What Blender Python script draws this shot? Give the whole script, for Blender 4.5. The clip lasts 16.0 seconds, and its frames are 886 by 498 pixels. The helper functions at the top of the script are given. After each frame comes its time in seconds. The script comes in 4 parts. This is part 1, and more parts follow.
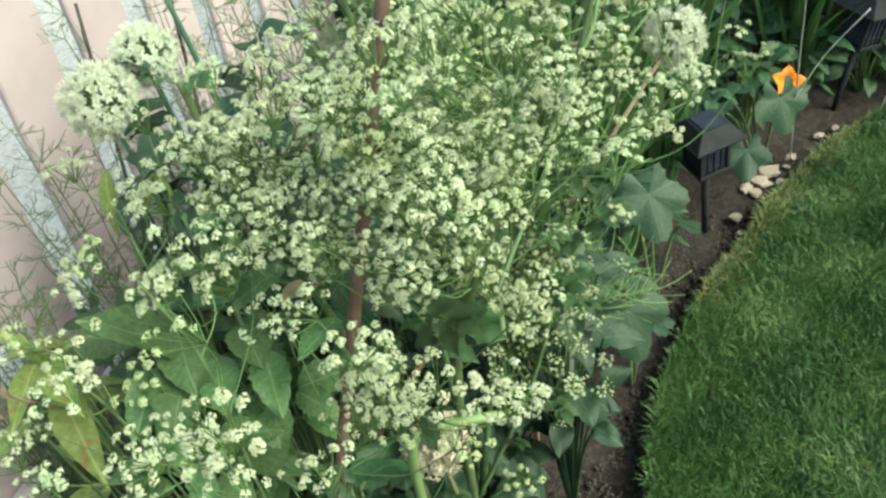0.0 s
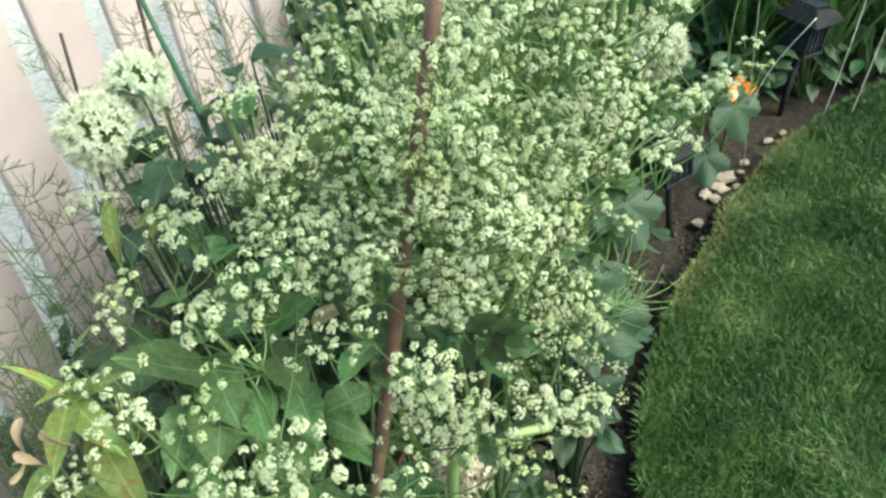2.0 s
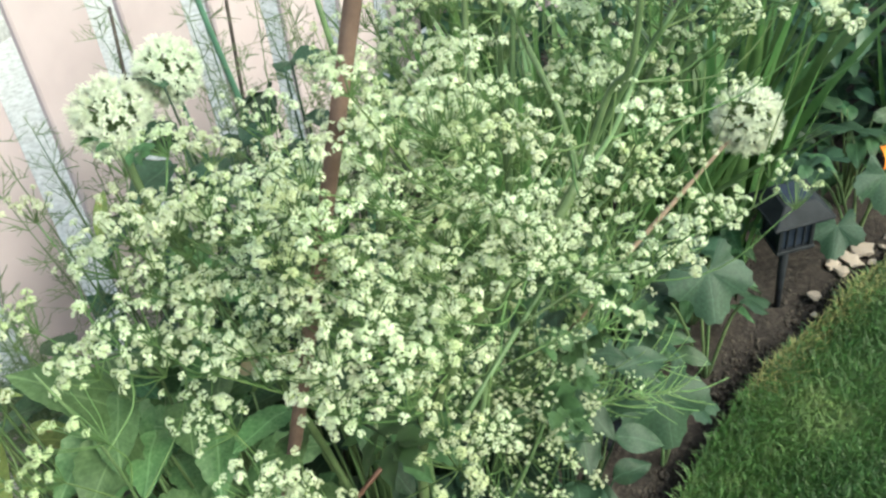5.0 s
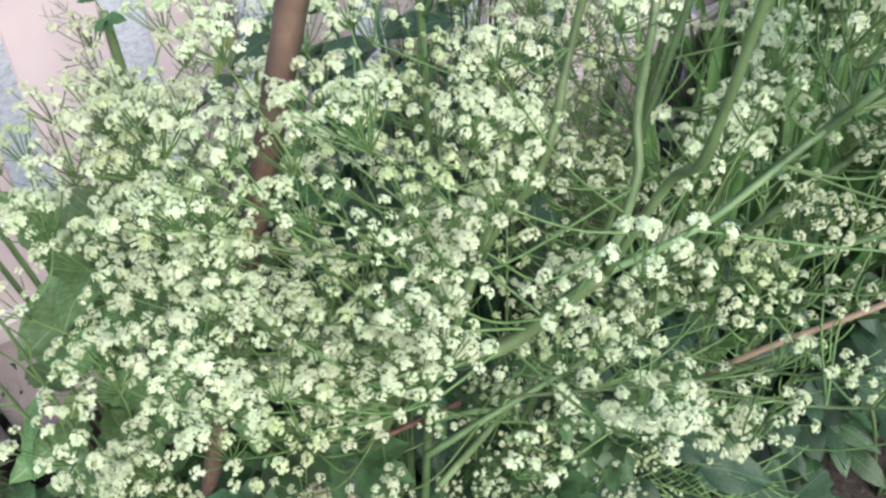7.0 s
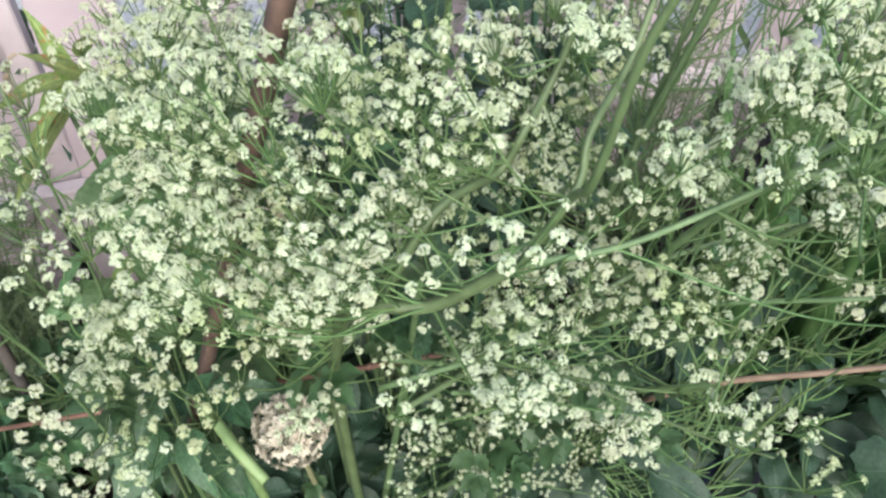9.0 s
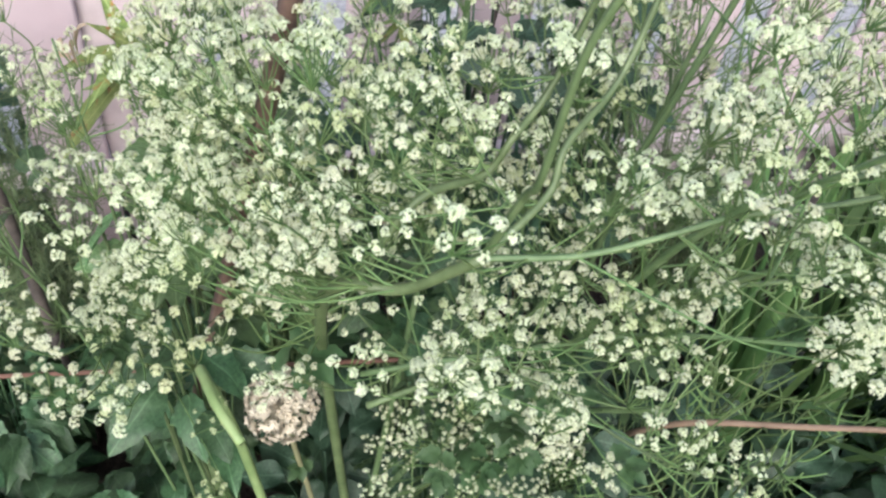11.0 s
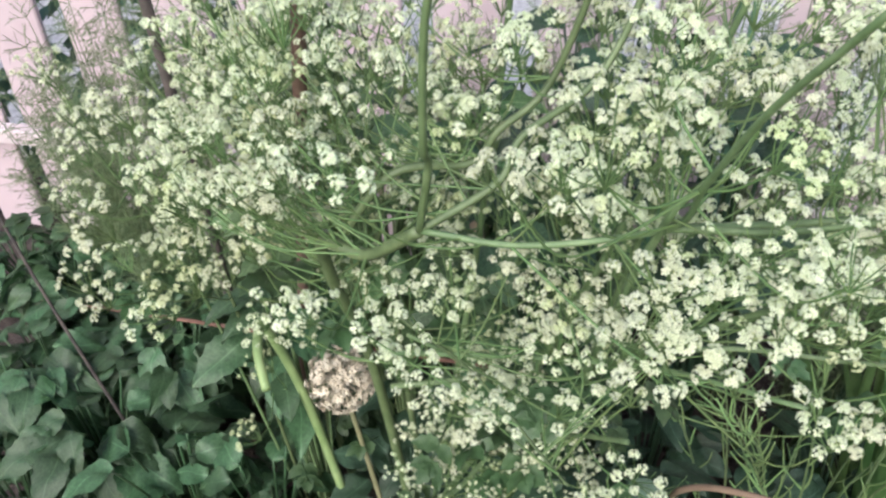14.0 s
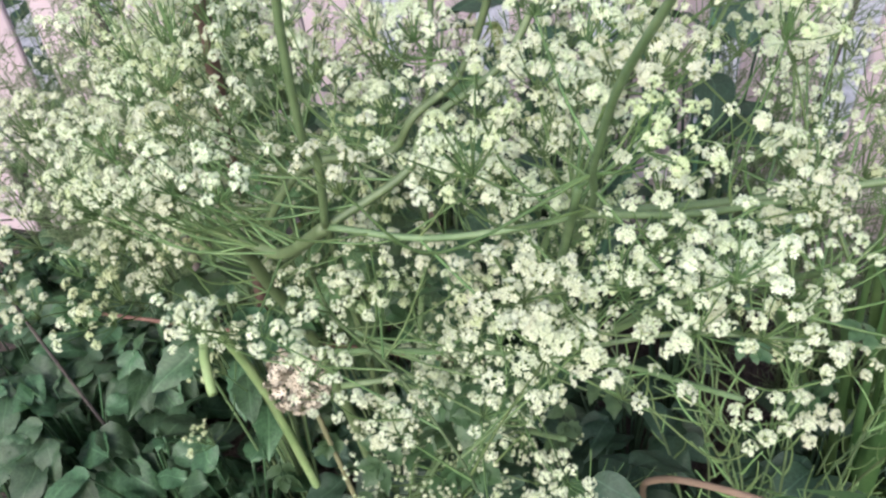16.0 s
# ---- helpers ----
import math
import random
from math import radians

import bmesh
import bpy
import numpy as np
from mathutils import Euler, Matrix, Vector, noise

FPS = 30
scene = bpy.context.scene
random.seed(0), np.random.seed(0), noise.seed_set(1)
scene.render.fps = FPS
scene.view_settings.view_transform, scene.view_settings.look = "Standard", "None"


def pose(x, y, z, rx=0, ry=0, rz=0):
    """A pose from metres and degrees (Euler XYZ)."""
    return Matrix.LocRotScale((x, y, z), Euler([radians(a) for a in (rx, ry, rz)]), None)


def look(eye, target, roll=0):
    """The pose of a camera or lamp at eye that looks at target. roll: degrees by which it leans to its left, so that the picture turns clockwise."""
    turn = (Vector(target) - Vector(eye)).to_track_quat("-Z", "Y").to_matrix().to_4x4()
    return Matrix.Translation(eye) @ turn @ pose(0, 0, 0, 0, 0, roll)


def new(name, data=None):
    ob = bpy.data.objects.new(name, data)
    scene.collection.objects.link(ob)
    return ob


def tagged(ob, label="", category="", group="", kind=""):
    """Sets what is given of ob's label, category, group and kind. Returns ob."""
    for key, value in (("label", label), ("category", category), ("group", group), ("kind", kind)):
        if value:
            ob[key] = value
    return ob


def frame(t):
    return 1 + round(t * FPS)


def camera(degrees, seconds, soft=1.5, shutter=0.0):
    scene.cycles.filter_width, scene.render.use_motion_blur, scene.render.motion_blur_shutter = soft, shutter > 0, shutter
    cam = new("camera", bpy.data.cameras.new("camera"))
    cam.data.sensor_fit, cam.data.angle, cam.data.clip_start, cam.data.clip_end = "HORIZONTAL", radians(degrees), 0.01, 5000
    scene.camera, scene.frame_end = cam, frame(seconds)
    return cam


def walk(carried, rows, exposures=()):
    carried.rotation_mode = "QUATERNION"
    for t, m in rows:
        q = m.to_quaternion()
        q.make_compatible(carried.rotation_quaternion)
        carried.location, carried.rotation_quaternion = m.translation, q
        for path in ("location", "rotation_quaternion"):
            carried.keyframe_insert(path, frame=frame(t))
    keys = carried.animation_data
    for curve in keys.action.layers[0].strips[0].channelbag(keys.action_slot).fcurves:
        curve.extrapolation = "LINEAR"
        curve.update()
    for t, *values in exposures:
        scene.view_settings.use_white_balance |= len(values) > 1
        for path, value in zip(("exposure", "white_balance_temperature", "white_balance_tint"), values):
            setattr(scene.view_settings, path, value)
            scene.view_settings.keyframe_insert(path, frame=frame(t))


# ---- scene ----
cam = camera(53.3, 16.0, soft=2.5)
PATH = [
    (0, (-0.043, 0.069, 1.34), (-0.004, 1.574, 0.023), -11.9),
    (0.2, (-0.09, 0.077, 1.322), (0.018, 1.584, 0.011), -11.4),
    (0.5, (-0.105, 0.066, 1.345), (0.031, 1.555, 0.017), -10.8),
    (1, (-0.142, 0.073, 1.347), (0.032, 1.56, 0.021), -10.4),
    (1.5, (-0.163, 0.085, 1.346), (0.033, 1.567, 0.017), -10.4),
    (2, (-0.161, 0.091, 1.36), (0.047, 1.588, 0.049), -10.4),
    (2.5, (-0.158, 0.1, 1.364), (0.056, 1.62, 0.083), -10.3),
    (3, (-0.145, 0.124, 1.361), (0.07, 1.646, 0.082), -10.1),
    (3.5, (-0.123, 0.164, 1.363), (0.086, 1.671, 0.065), -10.0),
    (4, (-0.054, 0.192, 1.368), (0.097, 1.703, 0.065), -10.1),
    (4.2, (-0.024, 0.19, 1.382), (0.078, 1.71, 0.087), -10.4),
    (6.3, (0.277, 0.418, 1.266), (-0.407, 1.653, -0.15), -5.5),
    (6.5, (0.285, 0.452, 1.263), (-0.45, 1.659, -0.152), -5.1),
    (7, (0.285, 0.517, 1.277), (-0.498, 1.63, -0.189), -4.7),
    (7.5, (0.308, 0.543, 1.288), (-0.474, 1.565, -0.243), -3.4),
    (8, (0.358, 0.558, 1.303), (-0.501, 1.499, -0.238), -1.7),
    (8.5, (0.403, 0.566, 1.324), (-0.544, 1.444, -0.204), -1.0),
    (9, (0.414, 0.562, 1.338), (-0.532, 1.442, -0.188), 0.5),
    (9.2, (0.44, 0.575, 1.345), (-0.561, 1.402, -0.177), -0.9),
    (11.3, (0.519, 0.588, 1.347), (-0.597, 1.393, -0.104), 4.1),
    (11.5, (0.531, 0.613, 1.342), (-0.61, 1.411, -0.093), 4.3),
    (12, (0.545, 0.673, 1.329), (-0.69, 1.393, -0.07), 3.0),
    (12.5, (0.589, 0.733, 1.327), (-0.734, 1.302, -0.061), 0.7),
    (13, (0.637, 0.775, 1.322), (-0.754, 1.187, -0.055), -0.9),
    (13.5, (0.669, 0.796, 1.32), (-0.754, 1.104, -0.051), -2.9),
    (14, (0.678, 0.81, 1.314), (-0.763, 1.045, -0.052), -5.1),
    (14.5, (0.666, 0.83, 1.313), (-0.787, 1.026, -0.047), -6.9),
    (15, (0.655, 0.854, 1.304), (-0.793, 1.04, -0.063), -7.8),
    (15.5, (0.656, 0.878, 1.295), (-0.779, 1.061, -0.087), -8.5),
    (16, (0.665, 0.9, 1.284), (-0.767, 1.076, -0.101), -9.1),
]
walk(cam, [(t, look(eye, target, roll)) for t, eye, target, roll in PATH], exposures=[(0, 0.88, 6700, -12), (1.0, 0.97, 6700, -9), (2.0, 1.0, 6600, -12), (3.0, 0.92, 6600, -17), (4.2, 1.0, 6600, -17), (6.3, 0.92, 6100, 10), (7.0, 0.78, 6050, 7), (9.2, 0.74, 6050, 11), (11.3, 0.76, 6100, 14), (14.5, 0.73, 6100, 16), (16, 0.76, 6050, 18)])

# ---- light: a bright, thinly overcast afternoon ----
world = bpy.data.worlds.new("overcast_sky")
scene.world = world
world.use_nodes = True
wn = world.node_tree
sky = wn.nodes.new("ShaderNodeTexSky")
sky.sky_type, sky.sun_disc = "NISHITA", False
sky.sun_elevation, sky.sun_rotation = radians(44), radians(120)
sky.air_density, sky.dust_density = 1.6, 4.0
wn.links.new(sky.outputs[0], wn.nodes["Background"].inputs[0])
wn.nodes["Background"].inputs[1].default_value = 0.15
sun = new("sun", bpy.data.lights.new("sun", "SUN"))
sun.data.energy, sun.data.angle, sun.data.color = 2.0, radians(30), (1.0, 0.98, 0.94)
sun.matrix_world = look((0, 0, 10), (-8.6, 5.6, 0))


# ---- materials ----
def mat_base(name):
    m = bpy.data.materials.new(name)
    m.use_nodes = True
    return m, m.node_tree, m.node_tree.nodes["Principled BSDF"]


def ramp(nt, fac, stops):
    r = nt.nodes.new("ShaderNodeValToRGB")
    while len(r.color_ramp.elements) < len(stops):
        r.color_ramp.elements.new(0.5)
    for e, (p, c) in zip(r.color_ramp.elements, stops):
        e.position, e.color = p, (*c, 1)
    nt.links.new(fac, r.inputs[0])
    return r.outputs[0]


def noise_fac(nt, scale, detail=4, rough=0.6, coord="Object"):
    tc = nt.nodes.new("ShaderNodeTexCoord")
    n = nt.nodes.new("ShaderNodeTexNoise")
    n.inputs["Scale"].default_value, n.inputs["Detail"].default_value, n.inputs["Roughness"].default_value = scale, detail, rough
    nt.links.new(tc.outputs[coord], n.inputs["Vector"])
    return n.outputs["Fac"]


def mixc(nt, fac, a, b, mode="MIX"):
    m = nt.nodes.new("ShaderNodeMix")
    m.data_type, m.blend_type = "RGBA", mode
    for sock, v in ((m.inputs[0], fac), (m.inputs[6], a), (m.inputs[7], b)):
        if hasattr(v, "links"):
            nt.links.new(v, sock)
        else:
            sock.default_value = v if isinstance(v, (int, float)) else (*v, 1)
    return m.outputs[2]


def bump(nt, bsdf, height, strength, dist=0.002):
    b = nt.nodes.new("ShaderNodeBump")
    b.inputs["Strength"].default_value, b.inputs["Distance"].default_value = strength, dist
    nt.links.new(height, b.inputs["Height"])
    nt.links.new(b.outputs[0], bsdf.inputs["Normal"])


def plain(name, stops, scale, rough=0.7, bumps=0.3, bscale=None, metal=0.0, dist=0.002, rand=0.0, coord="Object"):
    m, nt, b = mat_base(name)
    col = ramp(nt, noise_fac(nt, scale, coord=coord), stops)
    if rand:
        info = nt.nodes.new("ShaderNodeObjectInfo")
        hsv = nt.nodes.new("ShaderNodeHueSaturation")
        mr = nt.nodes.new("ShaderNodeMapRange")
        mr.inputs[3].default_value, mr.inputs[4].default_value = 1 - rand, 1 + rand
        nt.links.new(info.outputs["Random"], mr.inputs[0])
        nt.links.new(mr.outputs[0], hsv.inputs["Value"])
        nt.links.new(col, hsv.inputs["Color"])
        col = hsv.outputs[0]
    nt.links.new(col, b.inputs["Base Color"])
    b.inputs["Roughness"].default_value, b.inputs["Metallic"].default_value = rough, metal
    if bumps:
        bump(nt, b, noise_fac(nt, bscale or scale * 6, coord=coord), bumps, dist)
    return m


def veins(nt, kind):
    """A pale midrib with side veins, or veins that fan out from the stalk, on a leaf of unit length along x."""
    def calc(op, a, b=0.0):
        n = nt.nodes.new("ShaderNodeMath")
        n.operation = op
        for sock, v in zip(n.inputs, (a, b)):
            if hasattr(v, "links"):
                nt.links.new(v, sock)
            else:
                sock.default_value = v
        return n.outputs[0]

    tc = nt.nodes.new("ShaderNodeTexCoord")
    sep = nt.nodes.new("ShaderNodeSeparateXYZ")
    nt.links.new(tc.outputs["Object"], sep.inputs[0])
    x, y = sep.outputs[0], sep.outputs[1]
    ay = calc("ABSOLUTE", y)
    if kind == "fan":
        a = calc("MULTIPLY", calc("ARCTAN2", y, x), 1.15)
        d = calc("MULTIPLY", calc("PINGPONG", a, 0.5), calc("SQRT", calc("ADD", calc("MULTIPLY", x, x), calc("MULTIPLY", y, y))))
        return calc("MULTIPLY", calc("LESS_THAN", d, 0.012), 0.4)
    mid = calc("LESS_THAN", ay, 0.012)
    side = calc("LESS_THAN", calc("PINGPONG", calc("MULTIPLY", calc("SUBTRACT", x, calc("MULTIPLY", ay, 0.8)), 8.0), 0.5), 0.035)
    return calc("MULTIPLY", calc("MAXIMUM", mid, calc("MULTIPLY", side, 0.4)), 0.4)


def leafy(name, dark, mid, pale, scale=25, rough=0.5, trans=0.3, rand=0.25, island=False, edge=None, vein=None):
    """Leaf surface: mottled colour, varied from leaf to leaf, with light passing through."""
    m, nt, b = mat_base(name)
    col = ramp(nt, noise_fac(nt, scale), [(0.3, dark), (0.55, mid), (0.8, pale)])
    if island:
        src = nt.nodes.new("ShaderNodeNewGeometry").outputs["Random Per Island"]
    else:
        src = nt.nodes.new("ShaderNodeObjectInfo").outputs["Random"]
    if edge:
        mr = nt.nodes.new("ShaderNodeMapRange")
        mr.inputs[1].default_value, mr.inputs[2].default_value = 0.62, 0.8
        nt.links.new(noise_fac(nt, 9, 2), mr.inputs[0])
        col = mixc(nt, mr.outputs[0], col, edge)
    if vein:
        col = mixc(nt, veins(nt, vein), col, tuple(min(1, (1.25 if vein == "fan" else 1.6) * k + 0.015) for k in pale))
    hsv = nt.nodes.new("ShaderNodeHueSaturation")
    mv = nt.nodes.new("ShaderNodeMapRange")
    mv.inputs[3].default_value, mv.inputs[4].default_value = 1 - rand, 1 + rand
    mh = nt.nodes.new("ShaderNodeMapRange")
    mh.inputs[3].default_value, mh.inputs[4].default_value = 0.485, 0.515
    nt.links.new(src, mv.inputs[0])
    nt.links.new(src, mh.inputs[0])
    nt.links.new(mv.outputs[0], hsv.inputs["Value"])
    nt.links.new(mh.outputs[0], hsv.inputs["Hue"])
    nt.links.new(col, hsv.inputs["Color"])
    nt.links.new(hsv.outputs[0], b.inputs["Base Color"])
    b.inputs["Roughness"].default_value = rough
    bump(nt, b, noise_fac(nt, scale * 5), 0.25)
    tr = nt.nodes.new("ShaderNodeBsdfTranslucent")
    nt.links.new(hsv.outputs[0], tr.inputs[0])
    mix = nt.nodes.new("ShaderNodeMixShader")
    mix.inputs[0].default_value = trans
    nt.links.new(b.outputs[0], mix.inputs[1])
    nt.links.new(tr.outputs[0], mix.inputs[2])
    nt.links.new(mix.outputs[0], nt.nodes["Material Output"].inputs[0])
    return m


M = {
    "petal": leafy("white_petals", (0.62, 0.68, 0.46), (0.72, 0.77, 0.57), (0.8, 0.83, 0.68), 60, 0.7, 0.45, 0.12),
    "green_petal": leafy("greenish_petals", (0.5, 0.58, 0.3), (0.62, 0.69, 0.43), (0.73, 0.78, 0.55), 60, 0.7, 0.4, 0.12),
    "floret_cushion": leafy("floret_cushion", (0.42, 0.52, 0.24), (0.54, 0.62, 0.34), (0.64, 0.7, 0.45), 60, 0.8, 0.2, 0.12),
    "umbel_stalk": leafy("umbel_stalks", (0.08, 0.15, 0.05), (0.13, 0.21, 0.075), (0.2, 0.29, 0.115), 40, 0.55, 0.15, 0.15),
    "stem": leafy("green_stems", (0.07, 0.112, 0.045), (0.105, 0.16, 0.068), (0.165, 0.228, 0.108), 35, 0.55, 0.0, 0.15),
    "herb_leaf": leafy("herb_foliage", (0.035, 0.075, 0.028), (0.06, 0.115, 0.045), (0.1, 0.165, 0.075), 40, 0.5, 0.3, 0.3),
    "broad": leafy("broad_leaf", (0.075, 0.15, 0.055), (0.125, 0.225, 0.09), (0.2, 0.31, 0.145), 14, 0.45, 0.3, 0.3, vein="mid"),
    "potato": leafy("dull_green_leaf", (0.028, 0.065, 0.028), (0.05, 0.108, 0.046), (0.09, 0.165, 0.078), 18, 0.5, 0.25, 0.35, vein="mid"),
    "squash": leafy("blue_green_leaf", (0.018, 0.045, 0.025), (0.032, 0.072, 0.04), (0.058, 0.112, 0.068), 16, 0.55, 0.2, 0.2, vein="fan"),
    # the squash green made darker: shade among the herbs put into the colour
    "shade_green": leafy("shade_coloured_leaf", (0.016, 0.04, 0.02), (0.028, 0.062, 0.032), (0.05, 0.098, 0.055), 16, 0.55, 0.2, 0.3, vein="mid"),
    "yellowing": leafy("yellowing_leaf", (0.13, 0.2, 0.055), (0.21, 0.29, 0.085), (0.31, 0.37, 0.13), 12, 0.5, 0.3, 0.25, edge=(0.4, 0.13, 0.05), vein="mid"),
    "withered": leafy("withered_leaf", (0.33, 0.24, 0.15), (0.48, 0.38, 0.27), (0.62, 0.54, 0.43), 18, 0.7, 0.3, 0.15, edge=(0.55, 0.2, 0.06)),
    "pale_leaf": leafy("pale_yellowing_leaf", (0.17, 0.27, 0.1), (0.25, 0.36, 0.15), (0.34, 0.44, 0.21), 20, 0.5, 0.1, 0.1),
    "onion_leaf": leafy("blue_green_onion", (0.05, 0.12, 0.08), (0.08, 0.17, 0.11), (0.14, 0.25, 0.16), 20, 0.4, 0.05, 0.15),
    "feather": leafy("feathery_foliage", (0.1, 0.15, 0.07), (0.15, 0.21, 0.1), (0.22, 0.28, 0.14), 30, 0.6, 0.15, 0.2, island=True),
    "pod": leafy("slender_pods", (0.1, 0.18, 0.06), (0.17, 0.275, 0.1), (0.28, 0.38, 0.165), 30, 0.5, 0.15, 0.25),
    "strap": leafy("strap_leaf", (0.055, 0.12, 0.038), (0.095, 0.18, 0.06), (0.16, 0.26, 0.1), 12, 0.45, 0.3, 0.3),
    "hedge": leafy("hedge_leaf", (0.035, 0.085, 0.05), (0.06, 0.13, 0.07), (0.1, 0.19, 0.1), 15, 0.5, 0.2, 0.3, island=True),
    "grass": leafy("lawn_blade", (0.03, 0.078, 0.02), (0.07, 0.14, 0.036), (0.2, 0.27, 0.1), 5, 0.5, 0.25, 0.5, island=True),
    "dry_grass": leafy("dry_blade", (0.16, 0.17, 0.06), (0.26, 0.25, 0.1), (0.38, 0.35, 0.17), 5, 0.6, 0.2, 0.4, island=True),
    "orange": leafy("orange_petal", (0.8, 0.2, 0.01), (0.95, 0.3, 0.01), (1.0, 0.4, 0.03), 30, 0.5, 0.3, 0.05),
    "allium_white": leafy("allium_white", (0.76, 0.82, 0.66), (0.86, 0.9, 0.77), (0.92, 0.94, 0.86), 50, 0.6, 0.35, 0.06),
    "allium_green": plain("allium_centre", [(0.3, (0.08, 0.14, 0.05)), (0.7, (0.2, 0.28, 0.12))], 60, 0.6),
    "allium_dry": leafy("dried_flower", (0.46, 0.41, 0.3), (0.6, 0.56, 0.43), (0.73, 0.7, 0.58), 60, 0.8, 0.1, 0.1),
    "lawn_base": plain("lawn_base", [(0.3, (0.03, 0.07, 0.015)), (0.7, (0.06, 0.12, 0.03))], 14, 0.9, 0.5),
    "soil": plain("soil", [(0.25, (0.018, 0.014, 0.012)), (0.5, (0.04, 0.03, 0.026)), (0.8, (0.095, 0.075, 0.064))], 55, 0.95, 1.0, 120, dist=0.012),
    "fence": plain("pink_fence_paint", [(0.2, (0.37, 0.3, 0.325)), (0.5, (0.46, 0.38, 0.41)), (0.85, (0.53, 0.45, 0.475))], 4, 0.7, 0.25, 60, rand=0.05),
    "rail": plain("weathered_rail", [(0.3, (0.42, 0.36, 0.37)), (0.7, (0.62, 0.55, 0.57))], 8, 0.8, 0.4, 60),
    "render": plain("pebbledash", [(0.3, (0.4, 0.4, 0.41)), (0.5, (0.54, 0.54, 0.55)), (0.75, (0.67, 0.67, 0.68))], 28, 0.9, 0.9, 60, dist=0.02),
    "gravel": plain("pale_gravel", [(0.3, (0.38, 0.38, 0.39)), (0.5, (0.53, 0.53, 0.54)), (0.75, (0.67, 0.67, 0.68))], 45, 0.9, 0.9, 90, dist=0.01),
    "stake": plain("red_brown_wood", [(0.3, (0.085, 0.05, 0.04)), (0.55, (0.15, 0.095, 0.075)), (0.8, (0.23, 0.155, 0.125))], 30, 0.75, 0.5, 90),
    "rosy_scape": plain("rosy_stalk", [(0.3, (0.16, 0.11, 0.075)), (0.7, (0.24, 0.17, 0.12))], 25, 0.6, 0.4, 70),
    "cane": plain("brown_cane", [(0.3, (0.1, 0.05, 0.035)), (0.7, (0.2, 0.11, 0.08))], 25, 0.6, 0.4, 70),
    "twig": plain("dark_twig", [(0.3, (0.035, 0.03, 0.03)), (0.7, (0.1, 0.085, 0.075))], 30, 0.85, 0.5, 90),
    "straw": plain("dead_stalk", [(0.3, (0.4, 0.36, 0.28)), (0.7, (0.62, 0.58, 0.48))], 30, 0.8, 0.3),
    "dry_scape": plain("fading_scape", [(0.3, (0.12, 0.13, 0.06)), (0.7, (0.24, 0.23, 0.13))], 30, 0.7, 0.3),
    "lamp": plain("dark_plastic", [(0.3, (0.012, 0.014, 0.018)), (0.7, (0.028, 0.031, 0.038))], 25, 0.6, 0.15),
    "panel": plain("solar_cell", [(0.3, (0.015, 0.02, 0.035)), (0.7, (0.035, 0.045, 0.07))], 30, 0.55, 0.0),
    "stone": plain("pale_stone", [(0.3, (0.3, 0.24, 0.2)), (0.7, (0.52, 0.43, 0.37))], 30, 0.85, 0.5, 80, rand=0.2),
    "clod": plain("soil_clod", [(0.3, (0.04, 0.031, 0.026)), (0.7, (0.15, 0.12, 0.1))], 40, 0.95, 0.6, 120, rand=0.3),
    "terracotta": plain("orange_red_glaze", [(0.3, (0.5, 0.11, 0.06)), (0.7, (0.66, 0.17, 0.09))], 14, 0.4, 0.1),
    "bluegrey": plain("grey_blue_glaze", [(0.3, (0.24, 0.29, 0.36)), (0.7, (0.35, 0.41, 0.49))], 14, 0.45, 0.1),
    "wire": plain("grey_metal_rod", [(0.3, (0.35, 0.36, 0.34)), (0.7, (0.55, 0.56, 0.53))], 30, 0.45, 0.1, metal=0.4),
}


for m in ("lamp", "panel"):
    M[m].node_tree.nodes["Principled BSDF"].inputs["Specular IOR Level"].default_value = 0.15

# ---- builders ----
def part(name, bm, material, parent, label="", smooth=True):
    me = bpy.data.meshes.new(name)
    if isinstance(bm, bmesh.types.BMesh):
        bm.to_mesh(me)
        bm.free()
    else:
        me.from_pydata(*bm)
    for mm in material if isinstance(material, (list, tuple)) else [material]:
        me.materials.append(M[mm])
    me.polygons.foreach_set("use_smooth", [smooth] * len(me.polygons))
    ob = new(name, me)
    ob.parent = parent
    if label:
        ob["label"] = label
    return ob


def shared(name, me, parent, m):
    """Another object on a mesh that is already there."""
    ob = new(name, me)
    ob.parent = parent
    ob.matrix_local = m
    return ob


def thing(name, at, label, category, group="", kind=""):
    ob = new(name)
    ob.location = at
    ob.empty_display_size = 0.05
    return tagged(ob, label, category, group, kind)


def V(*a):
    return Vector(a)


def spline(pts, n=6):
    """Points of a smooth curve through pts."""
    P = [Vector(p) for p in pts]
    P = [2 * P[0] - P[1]] + P + [2 * P[-1] - P[-2]]
    out = []
    for i in range(1, len(P) - 2):
        a, b, c, d = P[i - 1 : i + 3]
        for k in range(n):
            t = k / n
            out.append(0.5 * (2 * b + (c - a) * t + (2 * a - 5 * b + 4 * c - d) * t * t + (3 * b - a - 3 * c + d) * t**3))
    return out + [P[-2]]


